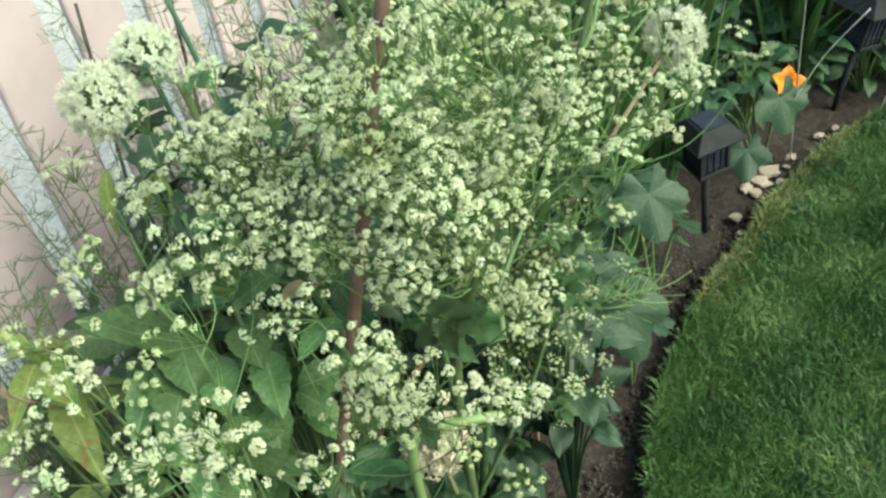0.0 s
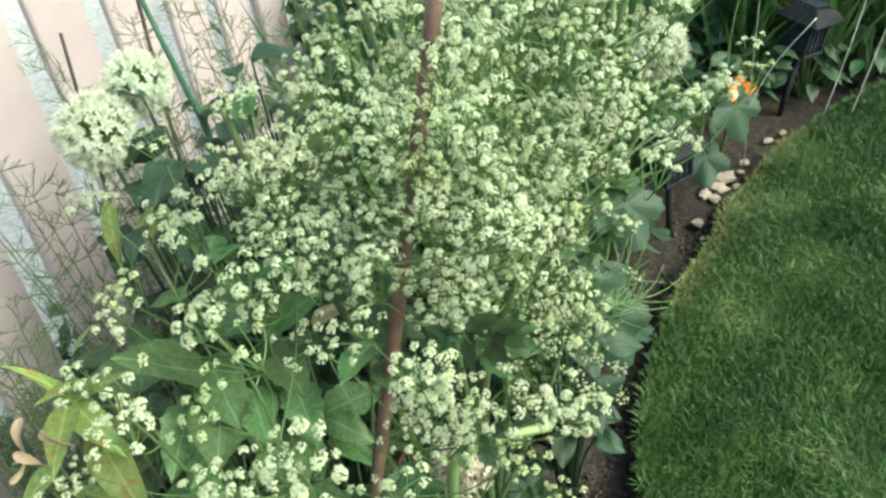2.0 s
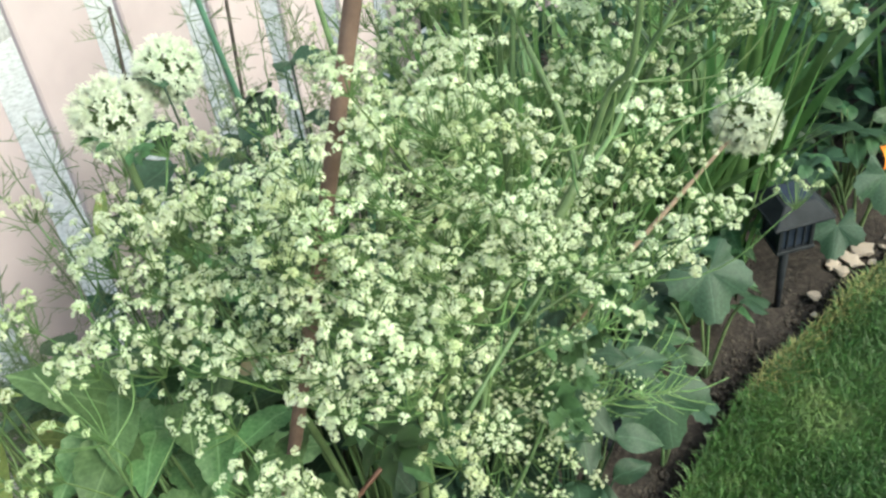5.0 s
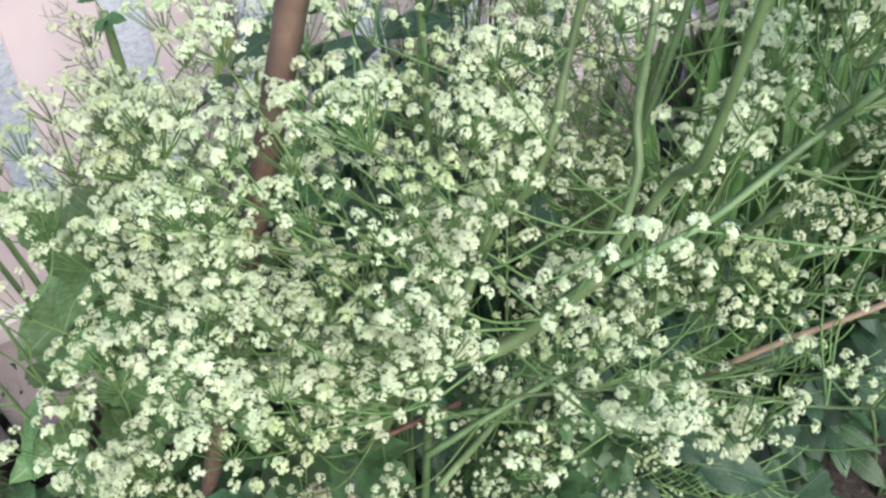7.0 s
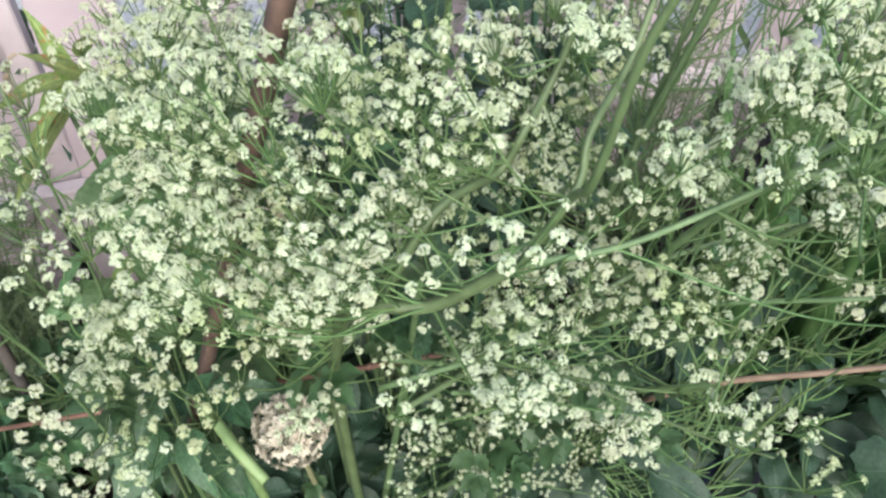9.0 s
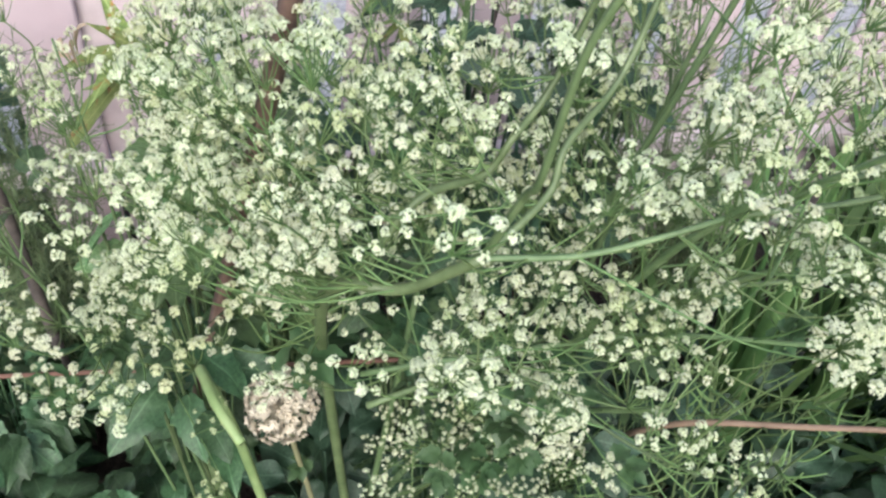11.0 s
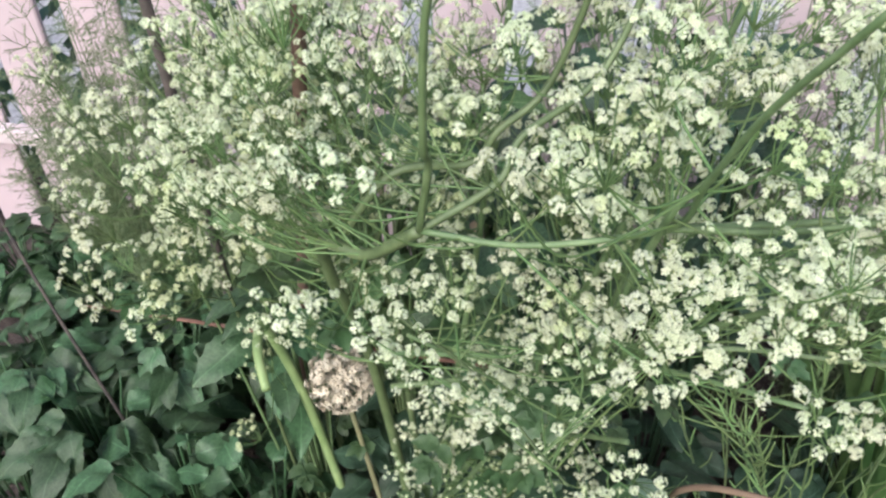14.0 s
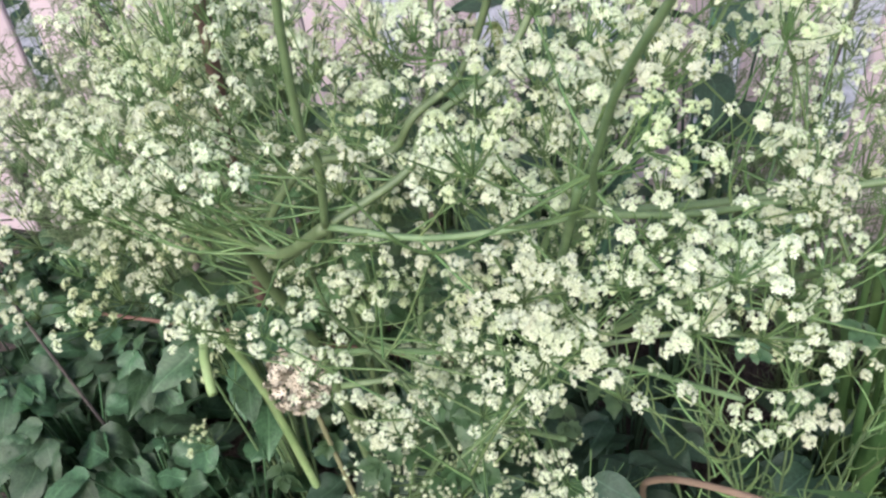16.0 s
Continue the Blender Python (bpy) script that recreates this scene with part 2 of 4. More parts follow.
class Soup:
    """Vertices and faces of a mesh in the making."""

    def __init__(self):
        self.v, self.f, self.m = [], [], []

    def add(self, verts, faces, mat=0):
        o = len(self.v)
        self.v += [tuple(p) for p in verts]
        self.f += [tuple(i + o for i in q) for q in faces]
        self.m += [mat] * len(faces)

    def tube(self, pts, r0, r1, sides=6, mat=0, ridge=0.0, cap=True):
        pts = [Vector(p) for p in pts]
        n, verts = len(pts), []
        side = None
        for i, p in enumerate(pts):
            d = (pts[min(i + 1, n - 1)] - pts[max(i - 1, 0)]).normalized()
            side = d.orthogonal().normalized() if side is None else (side - d * side.dot(d)).normalized()
            up = d.cross(side)
            r = r0 + (r1 - r0) * i / max(n - 1, 1)
            for k in range(sides):
                a = 2 * math.pi * k / sides
                q = r * (1 + (ridge if k % 2 else -ridge))
                verts.append(p + side * (q * math.cos(a)) + up * (q * math.sin(a)))
        faces = [(i * sides + k, i * sides + (k + 1) % sides, (i + 1) * sides + (k + 1) % sides, (i + 1) * sides + k) for i in range(n - 1) for k in range(sides)]
        if cap:
            faces += [tuple(range(sides))[::-1], tuple(range((n - 1) * sides, n * sides))]
        self.add(verts, faces, mat)

    def leaf(self, m, length, width, curl=0.3, fold=0.25, shape="oval", nl=8, teeth=0.0, wave=0.0, mat=0, seed=0.0):
        """A leaf along +x of the pose m, up +z: a keeled, drooping sheet with a shaped outline."""
        rows, nw = [], 2
        for i in range(nl + 1):
            t = i / nl
            if shape == "oval":
                w = math.sin(math.pi * min(1, t**0.8)) ** 0.8
            elif shape == "lance":
                w = math.sin(math.pi * t**0.65)
            elif shape == "strap":
                w = min(1, 4 * t + 0.5) * (1 - t**4)
            else:
                w = (1 - t) ** 0.6 * min(1, t * 7)
            w = max(w, 0.02) * (1 + teeth * (1 if i % 2 else -1))
            x = length * t
            z = -curl * length * t * t
            row = []
            for k in range(-nw, nw + 1):
                y = k / nw * w * width / 2
                row.append(m @ V(x - abs(k) * 0.02 * length * (1 - t), y, z + fold * abs(y) + wave * width * math.sin(9 * t + k * 1.7 + seed)))
            rows.append(row)
        c = 2 * nw + 1
        self.add([p for r in rows for p in r], [(i * c + k, (i + 1) * c + k, (i + 1) * c + k + 1, i * c + k + 1) for i in range(nl) for k in range(2 * nw)], mat)

    def mesh(self, name, mats):
        me = bpy.data.meshes.new(name)
        me.from_pydata(self.v, [], self.f)
        for k in mats:
            me.materials.append(M[k])
        me.polygons.foreach_set("material_index", self.m)
        me.polygons.foreach_set("use_smooth", [True] * len(me.polygons))
        return me

    def ob(self, name, mats, parent=None, label=""):
        o = new(name, self.mesh(name, mats))
        o.parent = parent
        if parent is not None:
            o.matrix_local = Matrix.Translation(-parent.location)
        if label:
            o["label"] = label
        return o


def facing(p, n, spin=0.0):
    """A pose at p with +z along n."""
    q = Vector(n).to_track_quat("Z", "Y").to_matrix().to_4x4()
    return Matrix.Translation(p) @ q @ Matrix.Rotation(spin, 4, "Z")


def along(p, d, spin=0.0):
    """A pose at p with +x along d and +z as far up as can be."""
    x = Vector(d).normalized()
    y = V(0, 0, 1).cross(x)
    y = y.normalized() if y.length > 1e-3 else V(0, 1, 0)
    z = x.cross(y)
    r = Matrix((x, y, z)).transposed().to_4x4()
    return Matrix.Translation(p) @ r @ Matrix.Rotation(spin, 4, "X")


# ---- ground: bed, lawn, edge ----
GZ = -0.3
EDGE = [(-1.2, -60), (-0.3, -6), (-0.1, -1.5), (0.04, 0), (0.2, 0.7), (0.31, 1.06), (0.372, 1.21), (0.43, 1.31), (0.522, 1.438), (0.622, 1.55), (0.79, 1.7), (0.952, 1.85), (1.116, 1.96), (1.3, 2.06), (1.62, 2.155), (2.4, 2.26), (4.4, 2.4), (9, 2.6), (60, 4)]
edge = []
for p in spline([(x, y, 0) for x, y in EDGE], 8):
    if not edge or p[1] > edge[-1].y:
        edge.append(Vector((p[0], p[1], 0)))


def edge_x(y):
    for a, b in zip(edge, edge[1:]):
        if a.y <= y <= b.y:
            return a.x + (b.x - a.x) * (y - a.y) / max(b.y - a.y, 1e-6)
    return edge[-1].x if y > edge[-1].y else edge[0].x


rng = random.Random(5)
g = Soup()
xs = np.concatenate([[-60, -20, -6, -3], np.linspace(-1.6, 2.4, 110), [4, 8, 20, 60]])
ys = np.concatenate([[-60, -20, -6, -2], np.linspace(-0.6, 3.4, 110), [5, 9, 20, 60]])
verts = []
for y in ys:
    for x in xs:
        h = GZ - 0.035
        if -1.7 < x < 2.5 and -0.7 < y < 3.5:
            h += 0.03 * noise.noise((x * 6, y * 6, 0)) + 0.016 * noise.noise((x * 21, y * 21, 3)) + 0.008 * noise.noise((x * 50, y * 50, 3))
            if x < edge_x(y):
                h -= 0.02 * math.exp(-(((edge_x(y) - x) - 0.04) / 0.05) ** 2)
        if x > edge_x(y) + 0.03:
            h = min(h, GZ - 0.06)
        verts.append((x, y, h))
c = len(xs)
g.add(verts, [(j * c + i, j * c + i + 1, (j + 1) * c + i + 1, (j + 1) * c + i) for j in range(len(ys) - 1) for i in range(c - 1)])
tagged(g.ob("ground", ["soil"]), "dark crumbly garden soil of the flower bed", "ground", kind="structure")

lw = Soup()
top = [(p.x + 0.012 * noise.noise((p.x * 9, p.y * 9, 1)), p.y, GZ - 0.004) for p in edge]
low = [(x - 0.008, y, GZ - 0.1) for x, y, _ in top]
out = [(60, y, GZ - 0.004) for _, y, _ in top]
n = len(top)
lw.add(top + low + out, [(i, i + 1, n + i + 1, n + i) for i in range(n - 1)] + [(i + 1, i, 2 * n + i, 2 * n + i + 1) for i in range(n - 1)])
tagged(lw.ob("lawn", ["lawn_base"]), "mown green lawn with a cut edge beside the bed", "lawn", kind="structure")

gv, gf = [], []
dv, df = [], []
nr = np.random.default_rng(3)
count = 0
while count < 78000:
    y = nr.uniform(0.75, 2.45)
    d = nr.uniform(0, 1.5) ** 1.25 * 0.95
    x = edge_x(y) - 0.012 + d
    if x > 0.5 * y + 0.68 or x > 2.4:
        continue
    patch = noise.noise((x * 5, y * 5, 7))
    L = (0.03 + 0.022 * nr.random()) * (1 + 0.35 * patch)
    a = nr.uniform(0, 2 * math.pi)
    lean = nr.uniform(0.2, 1.0) + 0.25 * patch
    dx, dy = math.cos(a) * lean * L + 0.006, math.sin(a) * lean * L - 0.008
    w = 0.0009 + 0.0006 * nr.random()
    px, py = -math.sin(a) * w, math.cos(a) * w
    dry = x < edge_x(y) + 0.09 and 1.5 < y < 2.05 and nr.random() < 0.55 * (1 - (x - edge_x(y)) / 0.09)
    bv, bf = (dv, df) if dry else (gv, gf)
    o = len(bv)
    h1 = L * 0.62
    bv += [(x - px, y - py, GZ - 0.006), (x + px, y + py, GZ - 0.006), (x + dx * 0.4 - px, y + dy * 0.4 - py, GZ + h1), (x + dx * 0.4 + px, y + dy * 0.4 + py, GZ + h1), (x + dx, y + dy, GZ + max(0.012, L * (1 - 0.25 * lean)))]
    bf += [(o, o + 1, o + 3, o + 2), (o + 2, o + 3, o + 4)]
    count += 1
tagged(part("grass", (gv, [], gf), "grass", None), "short green lawn grass blades", "grass", kind="stuff")
tagged(part("dry_grass", (dv, [], df), "dry_grass", None), "yellowed dry grass blades along the lawn edge", "grass", kind="stuff")

cl = Soup()
for _ in range(2600):
    y = rng.uniform(0.8, 2.3)
    x = edge_x(y) - abs(rng.gauss(0.07, 0.08)) - 0.01
    r = rng.uniform(0.002, 0.008)
    m = Matrix.Translation((x, y, GZ - 0.035 - 0.02 * (edge_x(y) - x < 0.07))) @ Euler((rng.random() * 6, rng.random() * 6, 0)).to_matrix().to_4x4()
    k = [V(*p) for p in ((1, 0, 0), (-1, 0, 0), (0, 1, 0), (0, -1, 0), (0, 0, 1), (0, 0, -1))]
    k = [m @ (p * r * rng.uniform(0.6, 1.2)) for p in k]
    cl.add(k, [(0, 2, 4), (2, 1, 4), (1, 3, 4), (3, 0, 4), (2, 0, 5), (1, 2, 5), (3, 1, 5), (0, 3, 5)])
tagged(cl.ob("soil_clods", ["clod"]), "loose brown soil crumbs along the lawn edge", "soil", kind="stuff")

# ---- fence of pink painted boards, wall and hedge behind ----
F0, FD = V(-1.2, 0.464, 0), V(0.451, 0.893, 0).normalized()
FN = V(FD.y, -FD.x, 0)


def on_fence(s, off=0.0, z=0.0):
    return F0 + FD * s + FN * off + V(0, 0, z)


def block(sx, sy, sz, bev=0.004):
    bm = bmesh.new()
    bmesh.ops.create_cube(bm, size=1)
    bmesh.ops.scale(bm, vec=(sx, sy, sz), verts=bm.verts)
    bmesh.ops.bevel(bm, geom=bm.edges[:], offset=bev, segments=1, affect="EDGES")
    return bm


fence = thing("fence", tuple(F0), "pink-painted board fence, its upright boards leaning a little", "fence")
rotf = Matrix.Rotation(math.atan2(FD.y, FD.x), 4, "Z")
bmesh_board = None
for i in range(-18, 18):
    s = 0.1445 + 0.213 * i
    if s > 3.6:
        break
    m = rotf.copy()
    m.translation = on_fence(s, 0.0, 0.62 + 0.01 * math.sin(i * 2.3)) - F0
    if bmesh_board is None:
        ob = part("board", block(0.145, 0.018, 1.78), "fence", fence, smooth=False)
        bmesh_board = ob.data
        ob.matrix_local = m @ Matrix.Rotation(radians(4), 4, "Y")
    else:
        shared("board", bmesh_board, fence, m @ Matrix.Rotation(radians(4 + 0.8 * math.sin(i * 5.1)), 4, "Y"))
for z, off, dep, h in ((0.07, 0.03, 0.035, 0.045), (1.3, -0.03, 0.035, 0.09)):
    ob = part("rail", block(7.6, dep, h), "rail", fence, "weathered lilac-grey fence rail", False)
    m = rotf.copy()
    m.translation = on_fence(-0.2, off, z) - F0
    ob.matrix_local = m
for s in (-3.2, -1.4, 0.43, 2.3):
    ob = part("post", block(0.07, 0.05, 1.75), "rail", fence, "weathered fence post behind the boards", False)
    m = rotf.copy()
    m.translation = on_fence(s, -0.045, 0.5) - F0
    ob.matrix_local = m
wall = part("wall_north", block(24, 0.2, 2.6, 0.01), "render", None, "", False)
wall.matrix_world = Matrix.Translation(on_fence(1.5, -2.4, 0.95)) @ rotf
tagged(wall, "pale grey pebbledashed wall behind the fence", "wall", kind="structure")

path = part("path", block(24, 1.9, 0.06, 0.004), "gravel", None, "", False)
path.matrix_world = Matrix.Translation(on_fence(1.2, -1.27, GZ - 0.015)) @ rotf
tagged(path, "pale grey gravel path behind the fence", "path", kind="structure")

hd = Soup()
for _ in range(1900):
    s = rng.uniform(-0.6, 1.9)
    zt = 0.5 + 0.1 * math.sin(s * 7) + 0.06 * math.sin(s * 23)
    if s > 0.5:
        zt = 0.05
    z = rng.uniform(GZ, zt)
    p = on_fence(s, -rng.uniform(0.05, 0.24), z)
    d = V(rng.gauss(0, 1), rng.gauss(0, 1), rng.gauss(0.2, 0.7))
    hd.leaf(along(p, d, rng.uniform(-1, 1)), rng.uniform(0.05, 0.1), rng.uniform(0.025, 0.05), 0.3, 0.2, nl=3)
tagged(hd.ob("low_hedge", ["hedge"]), "low dark green leafy growth behind the fence", "hedge", kind="stuff")

# ---- the tall white-flowered herb ----
def make_umbel(seed, rays, reach, spread, size, florets=15, petals="petal"):
    """A compound flower head: rays from one point, each with a small domed tuft of tiny five-petalled florets."""
    r = random.Random(seed)
    s = Soup()
    for i in range(rays):
        a = i * 2.39996 + r.uniform(-0.4, 0.4)
        t = math.sqrt((i + 0.5) / rays)
        polar = spread * t * r.uniform(0.8, 1.2)
        d = V(math.sin(polar) * math.cos(a), math.sin(polar) * math.sin(a), math.cos(polar))
        L = reach * r.uniform(0.72, 1.15) * (0.85 + 0.25 * t)
        tip = d * L + V(0, 0, 0.12 * L * t)
        s.tube([V(0, 0, -0.002), d * L * 0.5 - V(0, 0, 0.05 * L), tip], 0.0006, 0.0004, 3, 0, cap=False)
        n = (d * 0.8 + V(r.gauss(0, 0.15), r.gauss(0, 0.15), 0.8)).normalized()
        q = n.to_track_quat("Z", "Y").to_matrix()
        rad = size * r.uniform(0.7, 1.2)
        base = tip - n * rad * 0.7
        k = max(8, int(florets * r.uniform(0.7, 1.15) * (rad / size)))
        for j in range(k):
            b = j * 2.39996 + r.uniform(-0.5, 0.5)
            u = math.sqrt((j + 0.5) / k)
            lat = u * 1.45
            e = (q @ V(math.sin(lat) * math.cos(b), math.sin(lat) * math.sin(b), math.cos(lat))).normalized()
            c = base + e * rad * r.uniform(0.78, 1.12) + n * rad * 0.15
            e = (e + n * 0.35 + V(r.gauss(0, 0.2), r.gauss(0, 0.2), r.gauss(0, 0.2))).normalized()
            x = e.orthogonal().normalized()
            y = e.cross(x)
            fr = rad * r.uniform(0.3, 0.46)
            a0 = r.random() * 6
            vs = [c - e * fr * 0.25]
            for w in range(5):
                for off, rr, up in ((-0.4, 0.8, 0.08), (0.0, 1.1, 0.16), (0.4, 0.8, 0.08)):
                    an = a0 + (w + off) * 1.2566
                    vs.append(c + (x * math.cos(an) + y * math.sin(an)) * fr * rr + e * fr * up)
            s.add(vs, [(0, 1 + 3 * w, 2 + 3 * w, 3 + 3 * w) for w in range(5)], 1)
            if j % 3 == 0:
                # the pale bud under the floret and its stalklet
                s.tube([base - n * rad * 0.3, c - e * fr * 0.6, c], 0.0003, fr * 0.4, 3, 2, cap=False)
    return s.mesh("umbel", ["umbel_stalk", petals, "floret_cushion"])


UMBELS = [make_umbel(11 + i, 8 + (i * 5) % 6, 0.025 + 0.003 * (i % 4), 0.82 + 0.12 * (i % 3), 0.0035 + 0.0005 * (i % 3), petals="green_petal" if i % 6 == 3 else "petal") for i in range(16)]

STEMS = [
    # main stem by the stake and the joint it bends to
    ([(-0.06, 0.86, -0.35), (-0.045, 0.83, 0.4), (0.02, 0.8, 0.68), (0.07, 0.8, 0.775), (0.108, 0.835, 0.785), (0.157, 0.877, 0.845)], 0.007, 0.0052),
    ([(0.157, 0.877, 0.845), (0.185, 0.885, 0.93), (0.203, 0.88, 0.962), (0.214, 0.887, 1.06), (0.224, 0.902, 1.116), (0.232, 0.915, 1.2)], 0.0032, 0.0024),
    ([(0.157, 0.877, 0.845), (0.147, 0.945, 0.87), (0.133, 0.97, 0.9), (0.113, 1.037, 0.926), (0.1, 1.08, 1.0), (0.1, 1.1, 1.1)], 0.0036, 0.0026),
    ([(0.07, 0.81, 0.77), (0.075, 0.87, 0.842), (0.072, 0.94, 0.835), (0.074, 0.966, 0.866), (0.06, 1.019, 0.9), (0.07, 1.07, 1.05)], 0.0042, 0.003),
    ([(0.157, 0.877, 0.845), (0.198, 0.953, 0.845), (0.246, 1.045, 0.88), (0.306, 1.034, 0.971), (0.367, 1.022, 1.063), (0.43, 1.02, 1.15)], 0.003, 0.0018),
    ([(0.246, 1.045, 0.88), (0.25, 1.155, 0.86), (0.3, 1.27, 0.89), (0.36, 1.4, 0.94)], 0.0036, 0.0025),
    ([(0.246, 1.045, 0.88), (0.29, 1.1, 0.9), (0.33, 1.15, 0.93)], 0.003, 0.0022),
    ([(0.03, 0.84, 0.5), (0.06, 1.05, 0.5), (0.1, 1.203, 0.53), (0.15, 1.34, 0.52), (0.2, 1.45, 0.52)], 0.004, 0.0025),
    ([(0.02, 0.84, 0.55), (0.1, 0.95, 0.6), (0.2, 1.07, 0.66), (0.33, 1.14, 0.74)], 0.0038, 0.0022),
    ([(-0.09, 0.87, -0.35), (-0.15, 0.87, 0.4), (-0.215, 0.85, 0.78), (-0.232, 0.85, 0.87), (-0.24, 0.858, 0.935)], 0.0055, 0.0034),
    ([(0.09, 0.855, 0.68), (0.21, 0.9, 0.725), (0.3, 0.93, 0.728), (0.36, 0.935, 0.765)], 0.0017, 0.001),
    ([(-0.05, 0.87, 0.1), (0.06, 0.9, 0.3), (0.12, 0.93, 0.45)], 0.004, 0.0025),
    ([(-0.05, 0.88, 0.1), (-0.05, 0.95, 0.5), (-0.06, 1.0, 0.8), (-0.08, 1.03, 0.98)], 0.005, 0.0028),
    ([(-0.04, 0.88, 0.1), (0.06, 1.0, 0.5), (0.1, 1.1, 0.8), (0.12, 1.17, 1.02)], 0.005, 0.0028),
]
STEMS_FRONT = [
    ([(-0.263, 0.671, -0.33), (-0.29, 0.69, 0.4), (-0.28, 0.69, 0.7), (-0.3, 0.69, 0.84)], 0.0026, 0.0011),
    ([(-0.263, 0.671, -0.33), (-0.2, 0.66, 0.45), (-0.15, 0.65, 0.6), (-0.12, 0.645, 0.68)], 0.0026, 0.0011),
    ([(-0.263, 0.671, -0.33), (-0.26, 0.61, 0.45), (-0.25, 0.56, 0.68), (-0.24, 0.53, 0.78)], 0.0026, 0.0011),
    ([(-0.263, 0.671, -0.33), (-0.34, 0.68, 0.45), (-0.38, 0.68, 0.68), (-0.4, 0.68, 0.76)], 0.0026, 0.0011),
    ([(-0.263, 0.671, -0.33), (-0.32, 0.78, 0.5), (-0.35, 0.85, 0.7), (-0.37, 0.9, 0.78)], 0.0026, 0.0011),
]
STEMS_BACK = [
    ([(0.028, 1.025, 0.177), (0.107, 1.040, 0.512), (0.187, 1.048, 0.760), (0.266, 1.039, 0.921)], 0.0055, 0.003),
    ([(0.075, 1.035, 0.387), (0.178, 1.013, 0.544), (0.271, 1.023, 0.658)], 0.004, 0.0025),
    ([(0.091, 1.040, 0.471), (0.087, 1.107, 0.731), (0.097, 1.151, 0.946)], 0.004, 0.0025),
    ([(0.115, 1.043, 0.554), (0.235, 1.126, 0.746), (0.341, 1.188, 0.872)], 0.004, 0.0025),
    ([(0.051, 1.032, 0.304), (0.064, 0.956, 0.463), (0.076, 0.892, 0.552)], 0.004, 0.0025),
    ([(0.058, 1.026, 0.347), (0.031, 0.947, 0.488), (-0.000, 0.870, 0.550)], 0.004, 0.0025),
]
# flower heads that stand clear of the mass, in front and at the sides
FRONT = [(-0.056, 0.565, 0.753), (-0.019, 0.55, 0.726), (0.003, 0.571, 0.711), (0.007, 0.597, 0.69), (-0.048, 0.602, 0.625), (-0.420, 0.656, 0.839), (-0.125, 0.626, 0.769), (-0.257, 0.542, 0.826), (-0.397, 0.648, 0.783),
         (-0.343, 0.667, 0.743), (-0.400, 0.791, 0.788), (-0.270, 0.746, 0.833), (-0.228, 0.755, 0.714), (-0.324, 0.766, 0.794), 
         (0.034, 0.657, 0.747), (-0.213, 0.793, 0.666), (-0.048, 0.691, 0.503), (0.003, 0.653, 0.451), (-0.299, 0.512, 0.820),
         (-0.123, 0.652, 0.708), (-0.085, 0.653, 0.692), (-0.156, 0.661, 0.687), (-0.117, 0.622, 0.673), (-0.104, 0.625, 0.644), (-0.149, 0.626, 0.661),
         (-0.416, 0.947, 0.833), (-0.349, 0.886, 0.824), (-0.332, 0.872, 0.821), (-0.348, 1.026, 0.833), (-0.398, 0.827, 0.792), (-0.469, 0.680, 0.700), (-0.501, 0.679, 0.688), (-0.431, 0.588, 0.724), (-0.288, 0.580, 0.733), (-0.258, 0.566, 0.746), (-0.359, 0.655, 0.663), (-0.216, 0.639, 0.577),
         (-0.118, 0.647, 0.717), (-0.250, 0.527, 0.560)]
TOP = [(0.343, 0.89, 0.842), (0.39, 0.963, 0.755), (0.282, 0.975, 0.75), (0.36, 1.04, 0.68), (0.33, 1.0, 0.7), (-0.165, 0.817, 0.704), (-0.016, 0.78, 0.811), (-0.247, 0.845, 0.785), (0.287, 0.854, 0.819), (0.208, 0.843, 0.782), (0.358, 0.9, 1.067),
       (0.408, 0.967, 1.014), (-0.009, 0.698, 0.9), (0.08, 0.766, 0.869), (-0.056, 0.645, 0.893), (0.097, 0.76, 0.898), (0.259, 0.89, 0.742),
       (-0.036, 0.773, 0.84), (-0.136, 0.656, 0.885), (0.281, 1.015, 1.035), (0.119, 0.973, 0.994), (-0.079, 0.713, 0.922),
       (0.231, 0.966, 0.453), (0.119, 0.957, 0.463)]
BACK = [(0.248, 1.01, 0.52), (0.227, 1.187, 0.779), (0.254, 1.187, 0.913), (0.361, 1.141, 0.768), (0.299, 1.227, 0.651), (0.294, 1.217, 0.361), (0.183, 1.052, 0.386),
        (0.13, 1.049, 0.23), (0.06, 0.964, 0.289), (0.138, 1.045, 0.424), (0.036, 0.854, 0.342)]
LOBES = [
    ((-0.05, 0.87, 0.83), (0.25, 0.17, 0.17), 88),
    ((0.06, 0.84, 0.88), (0.2, 0.15, 0.13), 40),
    ((0.28, 1.02, 0.96), (0.15, 0.15, 0.12), 28),
    ((0.0, 0.8, 0.6), (0.08, 0.06, 0.1), 7),
    ((0.03, 0.74, 0.72), (0.06, 0.05, 0.08), 4),
    ((-0.01, 0.7, 0.83), (0.09, 0.05, 0.09), 9),
    ((-0.06, 0.735, 0.93), (0.05, 0.03, 0.09), 9),
    ((-0.03, 0.75, 1.02), (0.05, 0.03, 0.06), 3),
    ((-0.08, 0.785, 0.8), (0.09, 0.04, 0.14), 16),
    ((-0.17, 0.78, 0.86), (0.09, 0.07, 0.09), 14),
    ((0.12, 0.99, 0.64), (0.09, 0.1, 0.1), 14),
    ((0.2, 1.02, 0.8), (0.1, 0.08, 0.09), 24),
]
